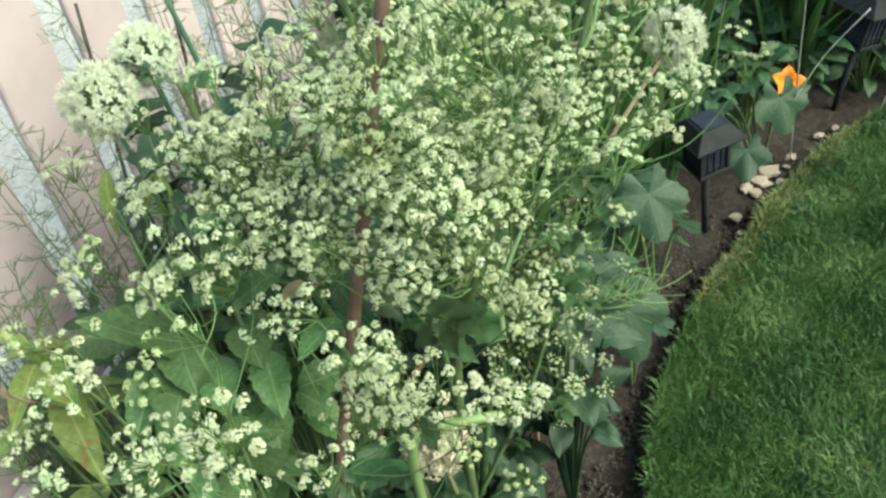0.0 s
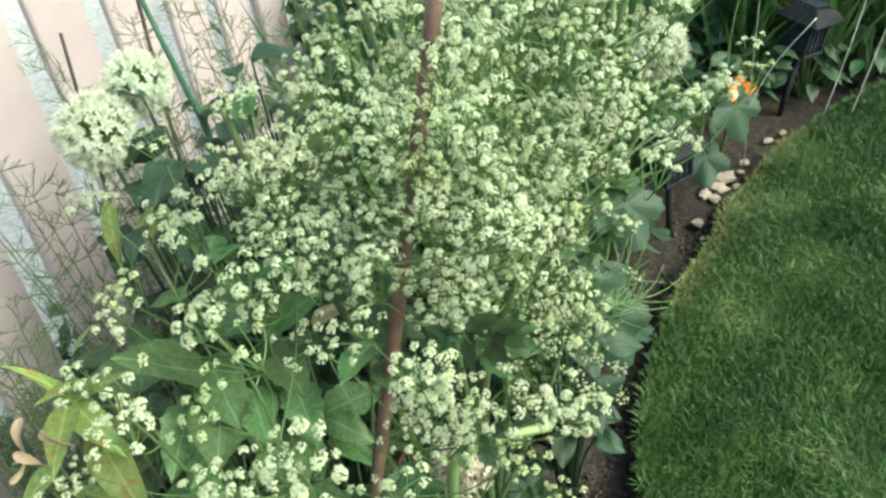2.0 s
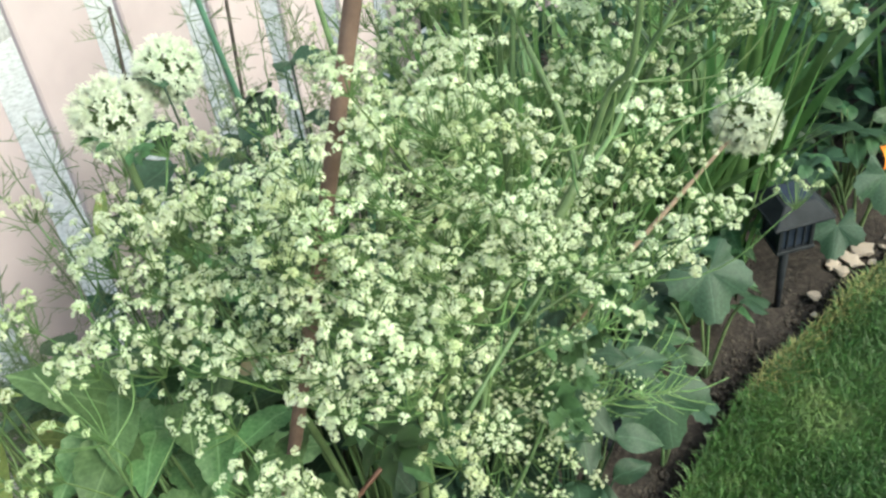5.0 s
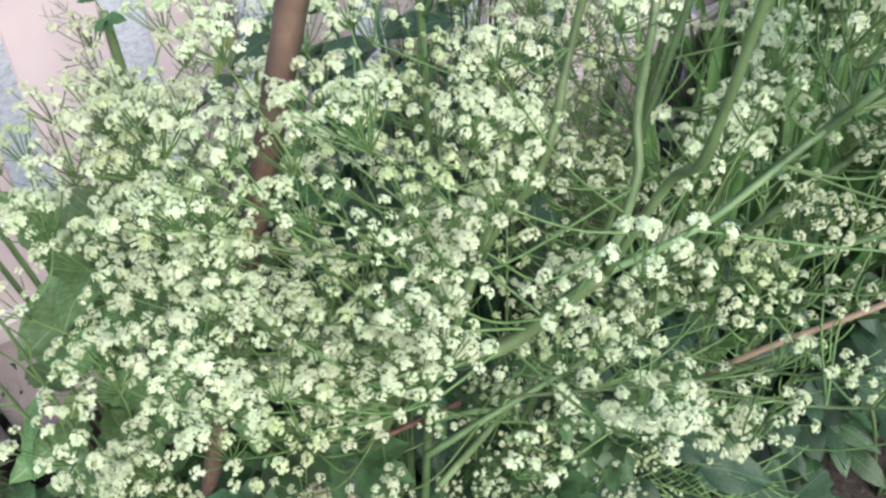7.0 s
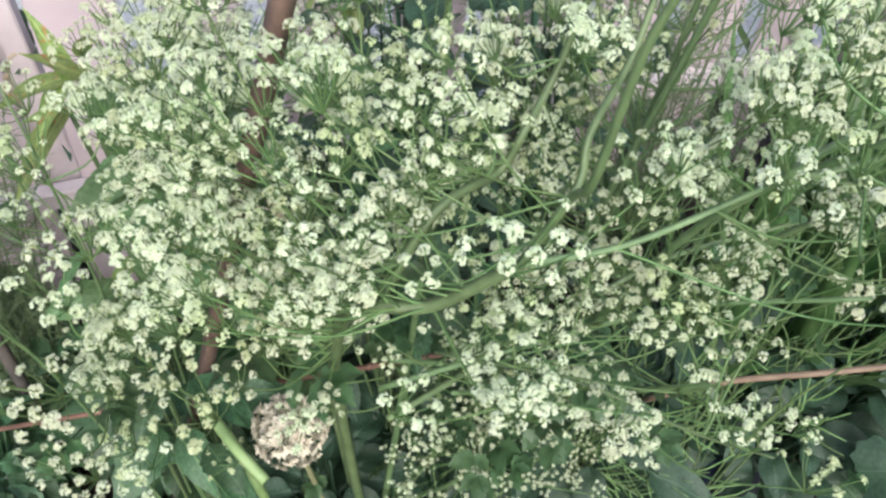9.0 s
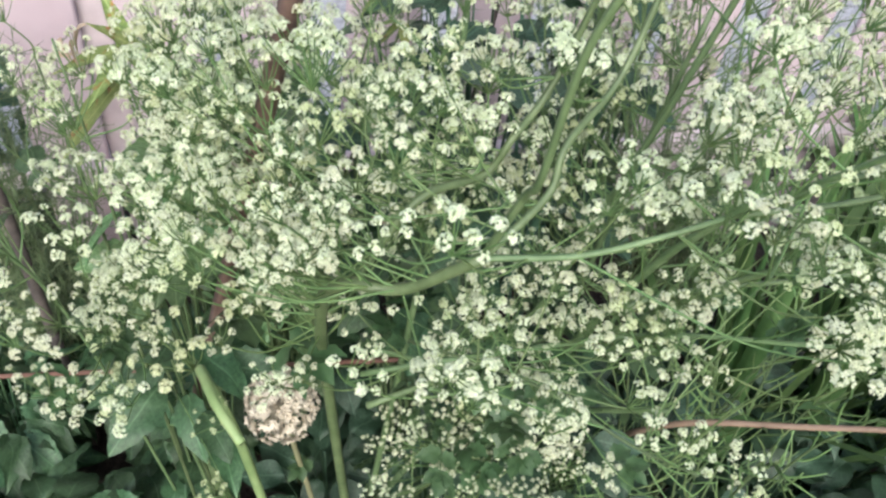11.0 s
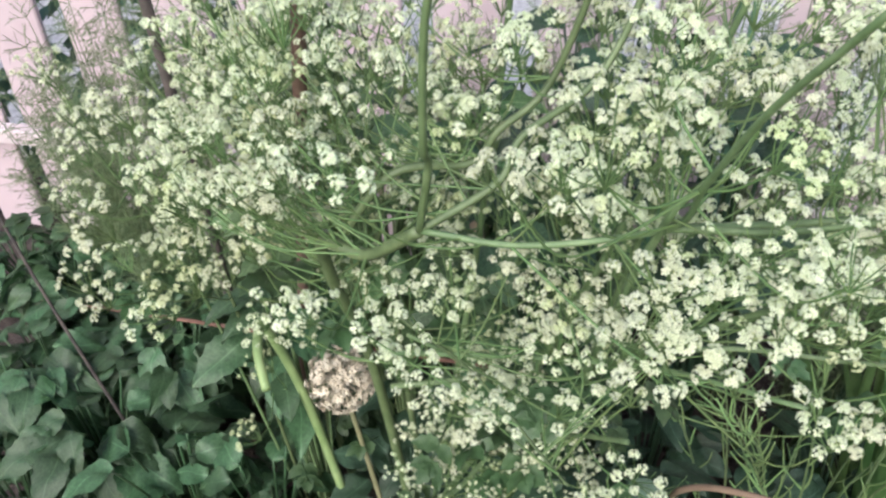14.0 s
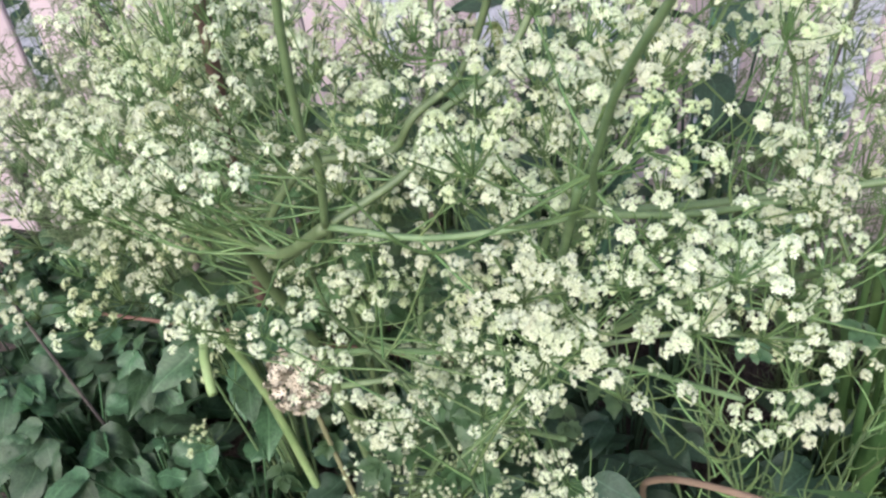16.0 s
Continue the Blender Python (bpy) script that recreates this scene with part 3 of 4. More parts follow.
LOBES_FRONT = [
    ((-0.28, 0.72, 0.76), (0.14, 0.1, 0.1), 5),
    ((-0.27, 0.56, 0.7), (0.13, 0.08, 0.08), 7),
    ((-0.1, 0.645, 0.68), (0.06, 0.03, 0.05), 3),
]
LOBES_BACK = [
    ((0.14, 1.24, 0.84), (0.26, 0.18, 0.14), 34),
    ((0.09, 0.97, 0.46), (0.1, 0.1, 0.15), 46),
    ((0.11, 1.0, 0.41), (0.09, 0.09, 0.12), 28),
    ((0.36, 1.2, 0.9), (0.1, 0.12, 0.11), 7),
    ((0.08, 1.17, 0.97), (0.22, 0.15, 0.1), 20),
    ((0.3, 1.12, 0.98), (0.12, 0.12, 0.1), 14),
    ((0.02, 1.05, 0.75), (0.08, 0.08, 0.1), 18),
    ((-0.02, 1.12, 0.86), (0.12, 0.1, 0.08), 18),
    ((0.09, 0.88, 0.38), (0.1, 0.08, 0.12), 30),
]


def near_dry(p):
    """How far p is from the open space round and above the dried onion head."""
    d = 9.0
    for a, b in ((V(-0.065, 0.78, 0.41), V(0.16, 0.79, 0.67)), (V(-0.1, 0.83, 0.5), V(0.16, 0.8, 0.8)), (V(-0.14, 0.76, 0.5), V(0.1, 0.76, 0.77))):
        t = max(0, min(1, (p - a).dot(b - a) / (b - a).length_squared))
        d = min(d, (p - a.lerp(b, t)).length + (0.0 if a.z < 0.45 else 0.03))
    return d


# celery-like leaves
lf = []
for v in range(4):
    s = Soup()
    r = random.Random(50 + v)
    s.tube([(0, 0, 0), (0.05, 0, 0.01), (0.09, 0, 0.008)], 0.0018, 0.001, 5)
    for x, a in ((0.09, 0), (0.085, 0.9), (0.085, -0.9), (0.05, 1.2), (0.05, -1.2)):
        m = Matrix.Translation((x, 0, 0.009)) @ Matrix.Rotation(a, 4, "Z") @ Matrix.Rotation(r.uniform(-0.3, 0.3), 4, "X")
        s.leaf(m, r.uniform(0.035, 0.055), r.uniform(0.026, 0.04), 0.35, 0.25, "oval", 7, 0.16, 0.03, seed=r.random() * 6)
    lf.append(s.mesh("leaf", ["herb_leaf"]))


OPEN = V(0.47, -0.2, 0.52).normalized()


def clear_of(w):
    """Distance from the open slot that runs out from a stem joint towards the light."""
    return (w - OPEN * max(0, min(0.15, w.dot(OPEN)))).length


def flowering_herb(at, label, stems, clear, lobes, seed, leaves, big=1.0, least=0.0):
    herb = thing("flowering_herb", at, label, "plant", "white-flowered herbs")
    O = Matrix.Translation(-herb.location)
    rng = random.Random(seed)
    nodes = []
    for pts, r0, r1 in stems:
        c = spline(pts, 7)
        nodes += c[2:]
        s = Soup()
        s.tube(c, r0, r1, 10, 0, 0.07)
        s.ob("stem", ["stem"], herb)
    joints = [q for pts, _, r1 in STEMS[:5] for q in spline(pts, 3) if 0.74 < q.z < 1.02]
    heads = [Vector(p) for p in clear]
    for (cx, cy, cz), (rx, ry, rz), num in lobes:
        k = tries = 0
        while k < num and tries < 4000:
            tries += 1
            d = V(rng.gauss(0, 1), rng.gauss(0, 1), rng.gauss(0.25, 0.9)).normalized() * rng.uniform(0.3, 1.0) ** 0.6
            p = V(cx + d.x * rx, cy + d.y * ry, cz + d.z * rz)
            if p.z > 1.12 or near_dry(p) < 0.07 or any(clear_of(p - q) < 0.034 for q in joints) or min((p - h).length for h in heads) < 0.03:
                continue
            heads.append(p)
            k += 1
    for p in heads:
        out = (p - V(0.02, 0.92, 0.35)).normalized()
        n = (out * 0.5 + V(rng.gauss(0, 0.25), rng.gauss(0, 0.25), 0.9)).normalized()
        sc = big * rng.uniform(0.8, 1.25) * max(least, 0.5 + 0.6 * min(1, max(0, p.z - 0.3) / 0.5))
        base = p - n * 0.03 * sc
        shared("umbel", UMBELS[rng.randrange(len(UMBELS))], herb, O @ facing(base, n, rng.random() * 6.28) @ Matrix.Scale(sc, 4))
        far = [(q - base).length + (0.5 if q.z > base.z - 0.03 else 0) for q in nodes]
        near = 1.35 * min(far) + 0.015
        best = rng.choice([q for q, d in zip(nodes, far) if d <= near])
        L = (base - best).length
        mid = best.lerp(base, 0.6) - n * min(0.04, 0.2 * L) + V(rng.gauss(0, 0.06), rng.gauss(0, 0.06), 0) * L
        st = Soup()
        st.tube(spline([best, mid, base], 6), 0.0012, 0.0007, 5, cap=False)
        st.ob("flower_stalk", ["umbel_stalk"], herb)
    for i in range(leaves):
        q = nodes[rng.randrange(len(nodes))]
        a = rng.random() * 6.28
        d = V(math.cos(a), math.sin(a), rng.uniform(-0.2, 0.8))
        p = q + d * rng.uniform(0, 0.09)
        if q.z < -0.2 or q.z > 0.62 or near_dry(p) < 0.12:
            continue
        shared("leaf", lf[i % 4], herb, O @ along(p, d, rng.gauss(0, 0.4)) @ Matrix.Scale(rng.uniform(0.3, 0.75) * (1.1 - 0.4 * q.z), 4))
    return herb


herb = flowering_herb((-0.06, 0.86, -0.33), "tall bushy green herb covered in white umbels of flowers", STEMS, TOP, LOBES, 21, 200)
for p, d, k in ((V(-0.083, 0.785, 0.55), V(0.7, 0.1, 0.2), 0.9), (V(-0.078, 0.79, 0.62), V(0.5, -0.6, 0.3), 0.9)):
    shared("leaf", lf[1], herb, Matrix.Translation(-herb.location) @ along(p, d, 0.2) @ Matrix.Scale(k, 4))
for d in (V(0.8, -0.5, 0.3), V(-0.9, 0.3, 0.35)):
    shared("leaf", lf[2], herb, Matrix.Translation(-herb.location) @ along(V(-0.24, 0.858, 0.93), d, 0.3) @ Matrix.Scale(0.34, 4))
bract = Soup()
bract.leaf(along(V(-0.225, 0.87, 0.62), V(0.7, -0.05, 0.35), 0.5), 0.055, 0.02, 0.5, 0.8, "oval", 8, 0.0, 0.05)
bract.ob("dry_bract", ["withered"], herb, "pale dry papery bract")
flowering_herb((-0.263, 0.671, -0.33), "shorter green herb with white umbels in front of the taller one", STEMS_FRONT, FRONT, LOBES_FRONT, 23, 40, 1.2, 0.95)
flowering_herb((0.12, 1.2, -0.33), "green herb with many small white umbels beside the taller one", STEMS_BACK, BACK, LOBES_BACK, 22, 50)


# ---- stake, canes, twigs ----
def rod(name, pts, r0, r1, mat, label, category, sides=8, knots=0, group=""):
    p0 = Vector(pts[0])
    ob = thing(name, tuple(p0), label, category, group)
    c = spline(pts, 6)
    s = Soup()
    s.tube(c, r0, r1, sides)
    s.ob("shaft", [mat], ob)
    for k in range(knots):
        j = (k + 1) * (len(c) - 1) // (knots + 1)
        d = (c[j] - c[j - 1]).normalized()
        kn = Soup()
        kn.tube([c[j] - d * 0.004, c[j], c[j] + d * 0.004], r0 * 1.0, r0 * 1.18, sides)
        kn.ob("knot", [mat], ob)
    return ob


rod("wooden_stake", [(-0.473, 0.637, -0.4), (-0.217, 0.746, 0.4), (-0.09, 0.799, 0.8), (0.045, 0.857, 1.23)], 0.0098, 0.0092, "stake", "red-brown square wooden garden stake leaning in the bed", "stake", 4)
rod("bamboo_cane", [(-1.1, 0.04, -0.26), (-0.6, 0.477, 0.06), (-0.2, 0.827, 0.312), (-0.03, 0.975, 0.42)], 0.0042, 0.0034, "cane", "long thin red-brown bamboo cane leaning through the plants", "cane", 8, 5)
rod("dead_stalk", [(-0.094, 0.752, 0.845), (-0.088, 0.755, 0.83), (-0.07, 0.775, 0.812), (-0.03, 0.8, 0.803)], 0.0016, 0.0009, "straw", "pale dry bent stalk hanging in the herb", "stalk", 5)

# ---- alliums ----
def make_allium(seed, r, mats, dense):
    s = Soup()
    rr = random.Random(seed)
    k = 150 if dense else 250
    for j in range(k):
        z = 1 - 2 * (j + 0.5) / k
        a = j * 2.39996
        w = math.sqrt(1 - z * z)
        e = (V(w * math.cos(a), w * math.sin(a), z) + V(rr.gauss(0, 0.09), rr.gauss(0, 0.09), rr.gauss(0, 0.09))).normalized()
        R = r * rr.uniform(0.84, 1.05)
        s.tube([e * r * 0.12, e * R * 0.86], 0.0007, 0.0006, 3, 0, cap=False)
        x = e.orthogonal().normalized()
        y = e.cross(x)
        c = e * R * 0.88
        for w6 in range(6):
            an = w6 * 1.0472 + a
            d = x * math.cos(an) + y * math.sin(an)
            t = y * math.cos(an) - x * math.sin(an)
            fr = r * rr.uniform(0.13, 0.2)
            s.add([c, c + (d * 0.5 + t * 0.28 + e * 0.5) * fr, c + (d + e * 0.75) * fr, c + (d * 0.5 - t * 0.28 + e * 0.5) * fr], [(0, 1, 2, 3)], 1)
            if not dense:
                s.tube([c, c + (d * 0.5 + e * 1.5) * fr], 0.0005, 0.0004, 3, 1, cap=False)
        if dense:
            b = c + e * r * 0.07
            s.add([b + x * 0.0028, b + y * 0.0028, b - x * 0.0028, b - y * 0.0028, b + e * 0.004, b - e * 0.004], [(0, 1, 4), (1, 2, 4), (2, 3, 4), (3, 0, 4), (1, 0, 5), (2, 1, 5), (3, 2, 5), (0, 3, 5)], 1)
    return s.mesh("flower_head", mats)


HEAD_W = make_allium(1, 0.039, ["allium_green", "allium_white"], False)
HEAD_D = make_allium(2, 0.047, ["allium_dry", "allium_dry"], True)


def allium(head, base, label, dry=False, scale=1.0, way=()):
    h, b = Vector(head), Vector(base)
    ob = thing("onion_plant", tuple(b), label, "onion", "onions gone to flower")
    s = Soup()
    way = [Vector(p) for p in way] or [b.lerp(h, 0.4)]
    m1 = way[-1]
    s.tube(spline([b - V(0, 0, 0.04)] + way + [h], 8), 0.005 if dry else 0.0048, 0.0035 if dry else 0.0032, 8)
    s.ob("scape", ["dry_scape" if dry else "rosy_scape" if len(way) > 1 else "onion_leaf"], ob, "hollow pale flower stalk")
    d = (h - m1).normalized()
    shared("flower_head", HEAD_D if dry else HEAD_W, ob, Matrix.Translation(h - b) @ d.to_track_quat("Z", "Y").to_matrix().to_4x4() @ Matrix.Scale(scale, 4))
    return ob


def onion_leaves(ob, specs):
    for pts in specs:
        s = Soup()
        s.tube(spline(pts, 6), 0.009, 0.002, 7)
        s.ob("leaf", ["onion_leaf"], ob, "blue-green hollow onion leaf")


a1 = allium((-0.46, 1.265, 0.722), (-0.4, 1.3, -0.33), "onion in flower with a round white head near the fence", scale=1.4)
a2 = allium((-0.4, 1.36, 0.735), (-0.36, 1.42, -0.33), "onion in flower with a round white head near the fence", scale=1.22)
a3 = allium((0.44, 1.335, 0.575), (0.1, 1.2, -0.33), "onion in flower, its white head leaning out on a rosy stalk", scale=1.25, way=[(0.11, 1.18, 0.15), (0.2, 1.15, 0.42), (0.33, 1.245, 0.515)])
a4 = allium((-0.088, 0.782, 0.39), (-0.03, 0.83, -0.33), "onion with a dried buff seed head under the herb", dry=True)
a5 = thing("onion_plant", (-0.22, 1.05, -0.33), "onion with tall blue-green hollow leaves behind the herb", "onion", "onions gone to flower")
arch = Soup()
arch.tube(spline([(-0.12, 0.76, -0.2), (-0.12, 0.73, 0.3), (-0.11, 0.705, 0.49), (-0.085, 0.7, 0.522), (-0.038, 0.696, 0.53), (0.01, 0.7, 0.518)], 5), 0.0075, 0.0058, 6)
arch.ob("leaf", ["pale_leaf"], a4, "pale yellow-green arching leaf")
onion_leaves(a1, [[(-0.4, 1.3, GZ), (-0.42, 1.28, 0.25), (-0.38, 1.15, 0.42)]])
onion_leaves(a2, [[(-0.36, 1.42, GZ), (-0.33, 1.44, 0.4), (-0.36, 1.46, 0.8), (-0.39, 1.47, 1.1)]])
onion_leaves(a5, [[(-0.22, 1.07, GZ), (-0.13, 1.22, 0.48), (-0.058, 1.233, 0.74), (-0.005, 1.232, 0.96)]])
pale_bract = Soup()
pale_bract.leaf(along(V(-0.23, 1.0, 0.49), V(0.8, 0.1, 0.35), 0.4), 0.035, 0.014, 0.3, 0.7, "lance", 8, 0.0, 0.05)
pale_bract.ob("dry_bract", ["withered"], a5, "pale dry papery bract")


# ---- leafy plants of the bed ----
def leafy_plant(name, at, label, category, mat, leaves, length, width, height, shape="oval", teeth=0.0, wave=0.02, spread=1.0, seed=0, stem_mat="stem", group="", curl=0.4, low=0.35):
    r = random.Random(seed)
    ob = thing(name, at, label, category, group)
    b = Vector(at)
    o = Matrix.Translation(-b)
    meshes = []
    for v in range(3):
        s = Soup()
        s.leaf(Matrix.Identity(4), 1.0, width / length, curl + 0.1 * v, 0.22, shape, 12, teeth, wave, seed=v * 2.0)
        meshes.append(s.mesh("leaf", [mat]))
    for i in range(leaves):
        a = i * 2.39996 + r.uniform(-0.3, 0.3)
        h = height * r.uniform(low, 1.0)
        rad = spread * length * r.uniform(0.2, 0.9)
        tip = b + V(math.cos(a) * rad, math.sin(a) * rad, h)
        st = Soup()
        st.tube(spline([b + V(0, 0, -0.03), b.lerp(tip, 0.5) + V(0, 0, 0.12 * h), tip], 4), 0.0035, 0.0018, 5)
        st.ob("leaf_stalk", [stem_mat], ob)
        d = V(math.cos(a), math.sin(a), r.uniform(-0.1, 0.45))
        shared("leaf", meshes[i % 3], ob, o @ along(tip, d, r.gauss(0, 0.35)) @ Matrix.Scale(length * r.uniform(0.7, 1.15), 4))
    return ob


for i, (x, y) in enumerate([(-0.42, 0.3), (-0.28, 0.46), (-0.55, 0.12), (-0.6, 0.7), (-0.2, 0.6), (-0.45, 0.75), (-0.75, 0.5), (-0.33, 0.16), (-0.76, 0.14), (-0.7, 0.3), (-0.92, 0.24), (-0.56, 0.44), (-0.95, 0.4), (-0.6, 0.2), (-1.05, 0.15), (-1.08, 0.35), (-1.15, 0.02), (-1.0, 0.55), (-0.88, 0.6)]):
    leafy_plant("potato_plant", (x, y, -0.33), "low potato-like plant with dull dark green leaves", "plant", "potato", 52, 0.078, 0.06, 0.4 if x > -0.65 else 0.23, teeth=0.05, wave=0.1, curl=0.7, seed=100 + i, spread=1.5, group="low leafy plants", low=0.35, stem_mat="potato")
for i, (x, y, h, mat) in enumerate([(-0.365, 0.883, 0.97, "broad"), (-0.271, 0.869, 0.90, "broad"), (-0.357, 1.037, 0.94, "broad"), (-0.356, 0.753, 0.89, "broad"), (-0.226, 0.706, 0.81, "potato"), (-0.458, 0.964, 0.88, "potato"), (-0.165, 0.999, 0.91, "potato"), (-0.267, 1.150, 0.92, "potato")]):
    leafy_plant("broad_leaved_plant", (x, y, -0.33), "broad-leaved green plant with wavy toothed leaves", "plant", mat, 20, 0.085, 0.052, h, teeth=0.07, wave=0.06, seed=140 + i, spread=0.85, group="broad-leaved plants", low=0.68)
for i, (x, y, h) in enumerate([(-0.28, 1.01, 0.44), (-0.23, 1.03, 0.32), (-0.02, 1.54, 0.18), (0.18, 1.59, 0.22), (-0.11, 1.75, 0.35), (0.34, 1.61, 0.19), (-0.17, 0.89, 0.20), (0.16, 1.83, 0.34), (0.50, 1.78, 0.23), (0.35, 1.88, 0.26), (0.60, 1.94, 0.28), (0.58, 2.11, 0.38), (0.79, 2.09, 0.32), (0.99, 2.19, 0.29), (1.19, 2.25, 0.26), (1.41, 2.28, 0.22), (1.63, 2.26, 0.24), (1.83, 2.25, 0.23)]):
    leafy_plant("low_green_plant", (x, y, -0.33), "low dark green leafy plant covering the soil", "plant", "potato", 22, 0.08, 0.045, h, wave=0.06, seed=180 + i, spread=1.2, group="ground-covering plants")
# added filler plants; shade between the herbs is put into their leaf colour
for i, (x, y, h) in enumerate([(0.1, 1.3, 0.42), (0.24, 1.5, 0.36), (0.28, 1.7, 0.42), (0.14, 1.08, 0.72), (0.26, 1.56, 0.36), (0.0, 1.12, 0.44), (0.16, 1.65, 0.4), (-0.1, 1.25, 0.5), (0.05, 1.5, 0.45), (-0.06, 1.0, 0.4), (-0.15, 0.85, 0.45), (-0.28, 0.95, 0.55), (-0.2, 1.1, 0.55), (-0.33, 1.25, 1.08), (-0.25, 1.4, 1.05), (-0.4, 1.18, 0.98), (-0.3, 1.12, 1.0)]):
    leafy_plant("dark_leafy_plant", (x, y, -0.33), "leafy plant among the herbs, its green darkened to stand for shade", "plant", "shade_green", 36, 0.075, 0.052, h, wave=0.07, seed=230 + i, spread=1.3, group="shaded plants", low=0.4, stem_mat="shade_green")
peony = leafy_plant("peony_plant", (-0.511, 0.841, -0.33), "plant with yellowing green leaves tipped red", "plant", "yellowing", 9, 0.08, 0.032, 0.93, "lance", seed=150, spread=0.75, group="yellowing plants", low=0.7)


for i, (p, d, k) in enumerate([((-0.523, 0.762, 0.705), (-0.4, -0.6, -0.3), 0.035), ((-0.534, 0.731, 0.691), (0.6, -0.3, -0.4), 0.028), ((-0.502, 0.741, 0.702), (0.2, -0.6, -0.6), 0.03), ((-0.551, 0.724, 0.660), (0.7, 0.2, 0.1), 0.022)]):
    wl = Soup()
    wl.leaf(along(V(*p), V(*d), 0.5 * i), k, 0.4 * k, 0.9, 0.7, "lance", 10, 0.02, 0.12, seed=i * 1.7)
    wl.ob("withered_leaf", ["withered"], peony, "shrivelled straw and orange leaf")


BROAD = [
    ((-0.341, 0.813, 0.629), (-0.408, 0.803, 0.717), 0.075),
    ((-0.344, 0.831, 0.649), (-0.328, 0.746, 0.631), 0.06),
    ((-0.282, 0.859, 0.665), (-0.312, 0.84, 0.729), 0.05),
    ((-0.277, 0.854, 0.658), (-0.266, 0.844, 0.722), 0.045),
    ((-0.277, 0.845, 0.648), (-0.209, 0.832, 0.699), 0.05),
    ((-0.34, 0.799, 0.615), (-0.351, 0.715, 0.61), 0.07),
    ((-0.164, 0.821, 0.61), (-0.203, 0.764, 0.627), 0.04),
    ((-0.156, 0.805, 0.594), (-0.152, 0.745, 0.607), 0.04),
    ((-0.275, 0.826, 0.628), (-0.248, 0.761, 0.629), 0.05),
    ((-0.308, 0.801, 0.609), (-0.3, 0.729, 0.609), 0.05),
]
YELLOW = [
    ((-0.489, 0.801, 0.674), (-0.503, 0.715, 0.67), 0.036),
    ((-0.489, 0.801, 0.674), (-0.444, 0.728, 0.655), 0.036),
    ((-0.485, 0.799, 0.67), (-0.504, 0.791, 0.753), 0.026),
    ((-0.482, 0.822, 0.695), (-0.446, 0.817, 0.752), 0.024),
    ((-0.475, 0.779, 0.645), (-0.435, 0.674, 0.603), 0.045),
    ((-0.479, 0.801, 0.669), (-0.418, 0.788, 0.705), 0.03),
    ((-0.459, 0.815, 0.675), (-0.495, 0.769, 0.721), 0.03),
    ((-0.4, 1.155, 0.65), (-0.45, 1.125, 0.62), 0.022),
    ((-0.4, 1.155, 0.65), (-0.42, 1.13, 0.61), 0.02),
    ((-0.4, 1.155, 0.65), (-0.385, 1.15, 0.615), 0.018),
    ((-0.46, 1.16, 0.67), (-0.475, 1.11, 0.6), 0.03),
]


def large_leaves(name, at, label, mat, specs, shape, teeth, group):
    """A plant of a few long-stalked leaves, each from its stalk's end to its tip."""
    ob = thing(name, at, label, "plant", group)
    b = Vector(at)
    for k, (p, q, w) in enumerate(specs):
        p, q = Vector(p), Vector(q)
        L = (q - p).length * 1.1
        st = Soup()
        st.tube(spline([b - V(0, 0, 0.02), b.lerp(p, 0.6) + V(0, 0, 0.04), p], 5), 0.0026, 0.0018, 6)
        st.ob("leaf_stalk", ["stem"], ob)
        me = Soup()
        me.leaf(Matrix.Identity(4), 1.0, w / L, 0.2, 0.2, shape, 14, teeth, 0.035, seed=k * 1.9)
        shared("leaf", me.mesh("leaf", [mat]), ob, Matrix.Translation(-b) @ along(p, q - p + V(0, 0, 0.012), 0.25 * math.sin(k * 2.1)) @ Matrix.Scale(L, 4))
    return ob


large_leaves("broad_leaved_plant", (-0.3, 0.86, -0.33), "broad-leaved plant with large wavy mid-green leaves", "broad", BROAD, "oval", 0.05, "broad-leaved plants")
large_leaves("peony_plant", (-0.46, 0.84, -0.33), "plant with large yellow-green leaves turning orange at the tips", "yellowing", YELLOW, "lance", 0.0, "yellowing plants")


def palmate(r, lobes=5, teeth=0.06):
    """A round lobed leaf of radius one, its stalk joint at the origin, growing along +x."""
    s = Soup()
    n, rings = 40, 4
    vs = [(0, 0, 0)]
    for k in range(1, rings + 1):
        for i in range(n + 1):
            a = -2.75 + 5.5 * i / n
            rad = (0.62 + 0.3 * abs(math.cos(a * lobes / 2.2)) + teeth * (1 if i % 2 else -1) * (k == rings)) * (1 - 0.25 * abs(a) / 2.75)
            q = rad * k / rings
            z = 0.1 * q + 0.1 * q * math.cos(a * lobes) * k / rings - 0.22 * q * q
            vs.append((q * math.cos(a) + 0.1 * q, q * math.sin(a), z + r.uniform(-0.01, 0.01)))
    c = n + 1
    fs = [(0, 1 + i, 2 + i) for i in range(n)]
    fs += [(1 + (k - 1) * c + i, 1 + k * c + i, 2 + k * c + i, 2 + (k - 1) * c + i) for k in range(1, rings) for i in range(n)]
    s.add(vs, fs)
    return s.mesh("leaf", ["squash"])


PALM = [palmate(random.Random(v), 5, 0.03 + 0.02 * v) for v in range(3)]


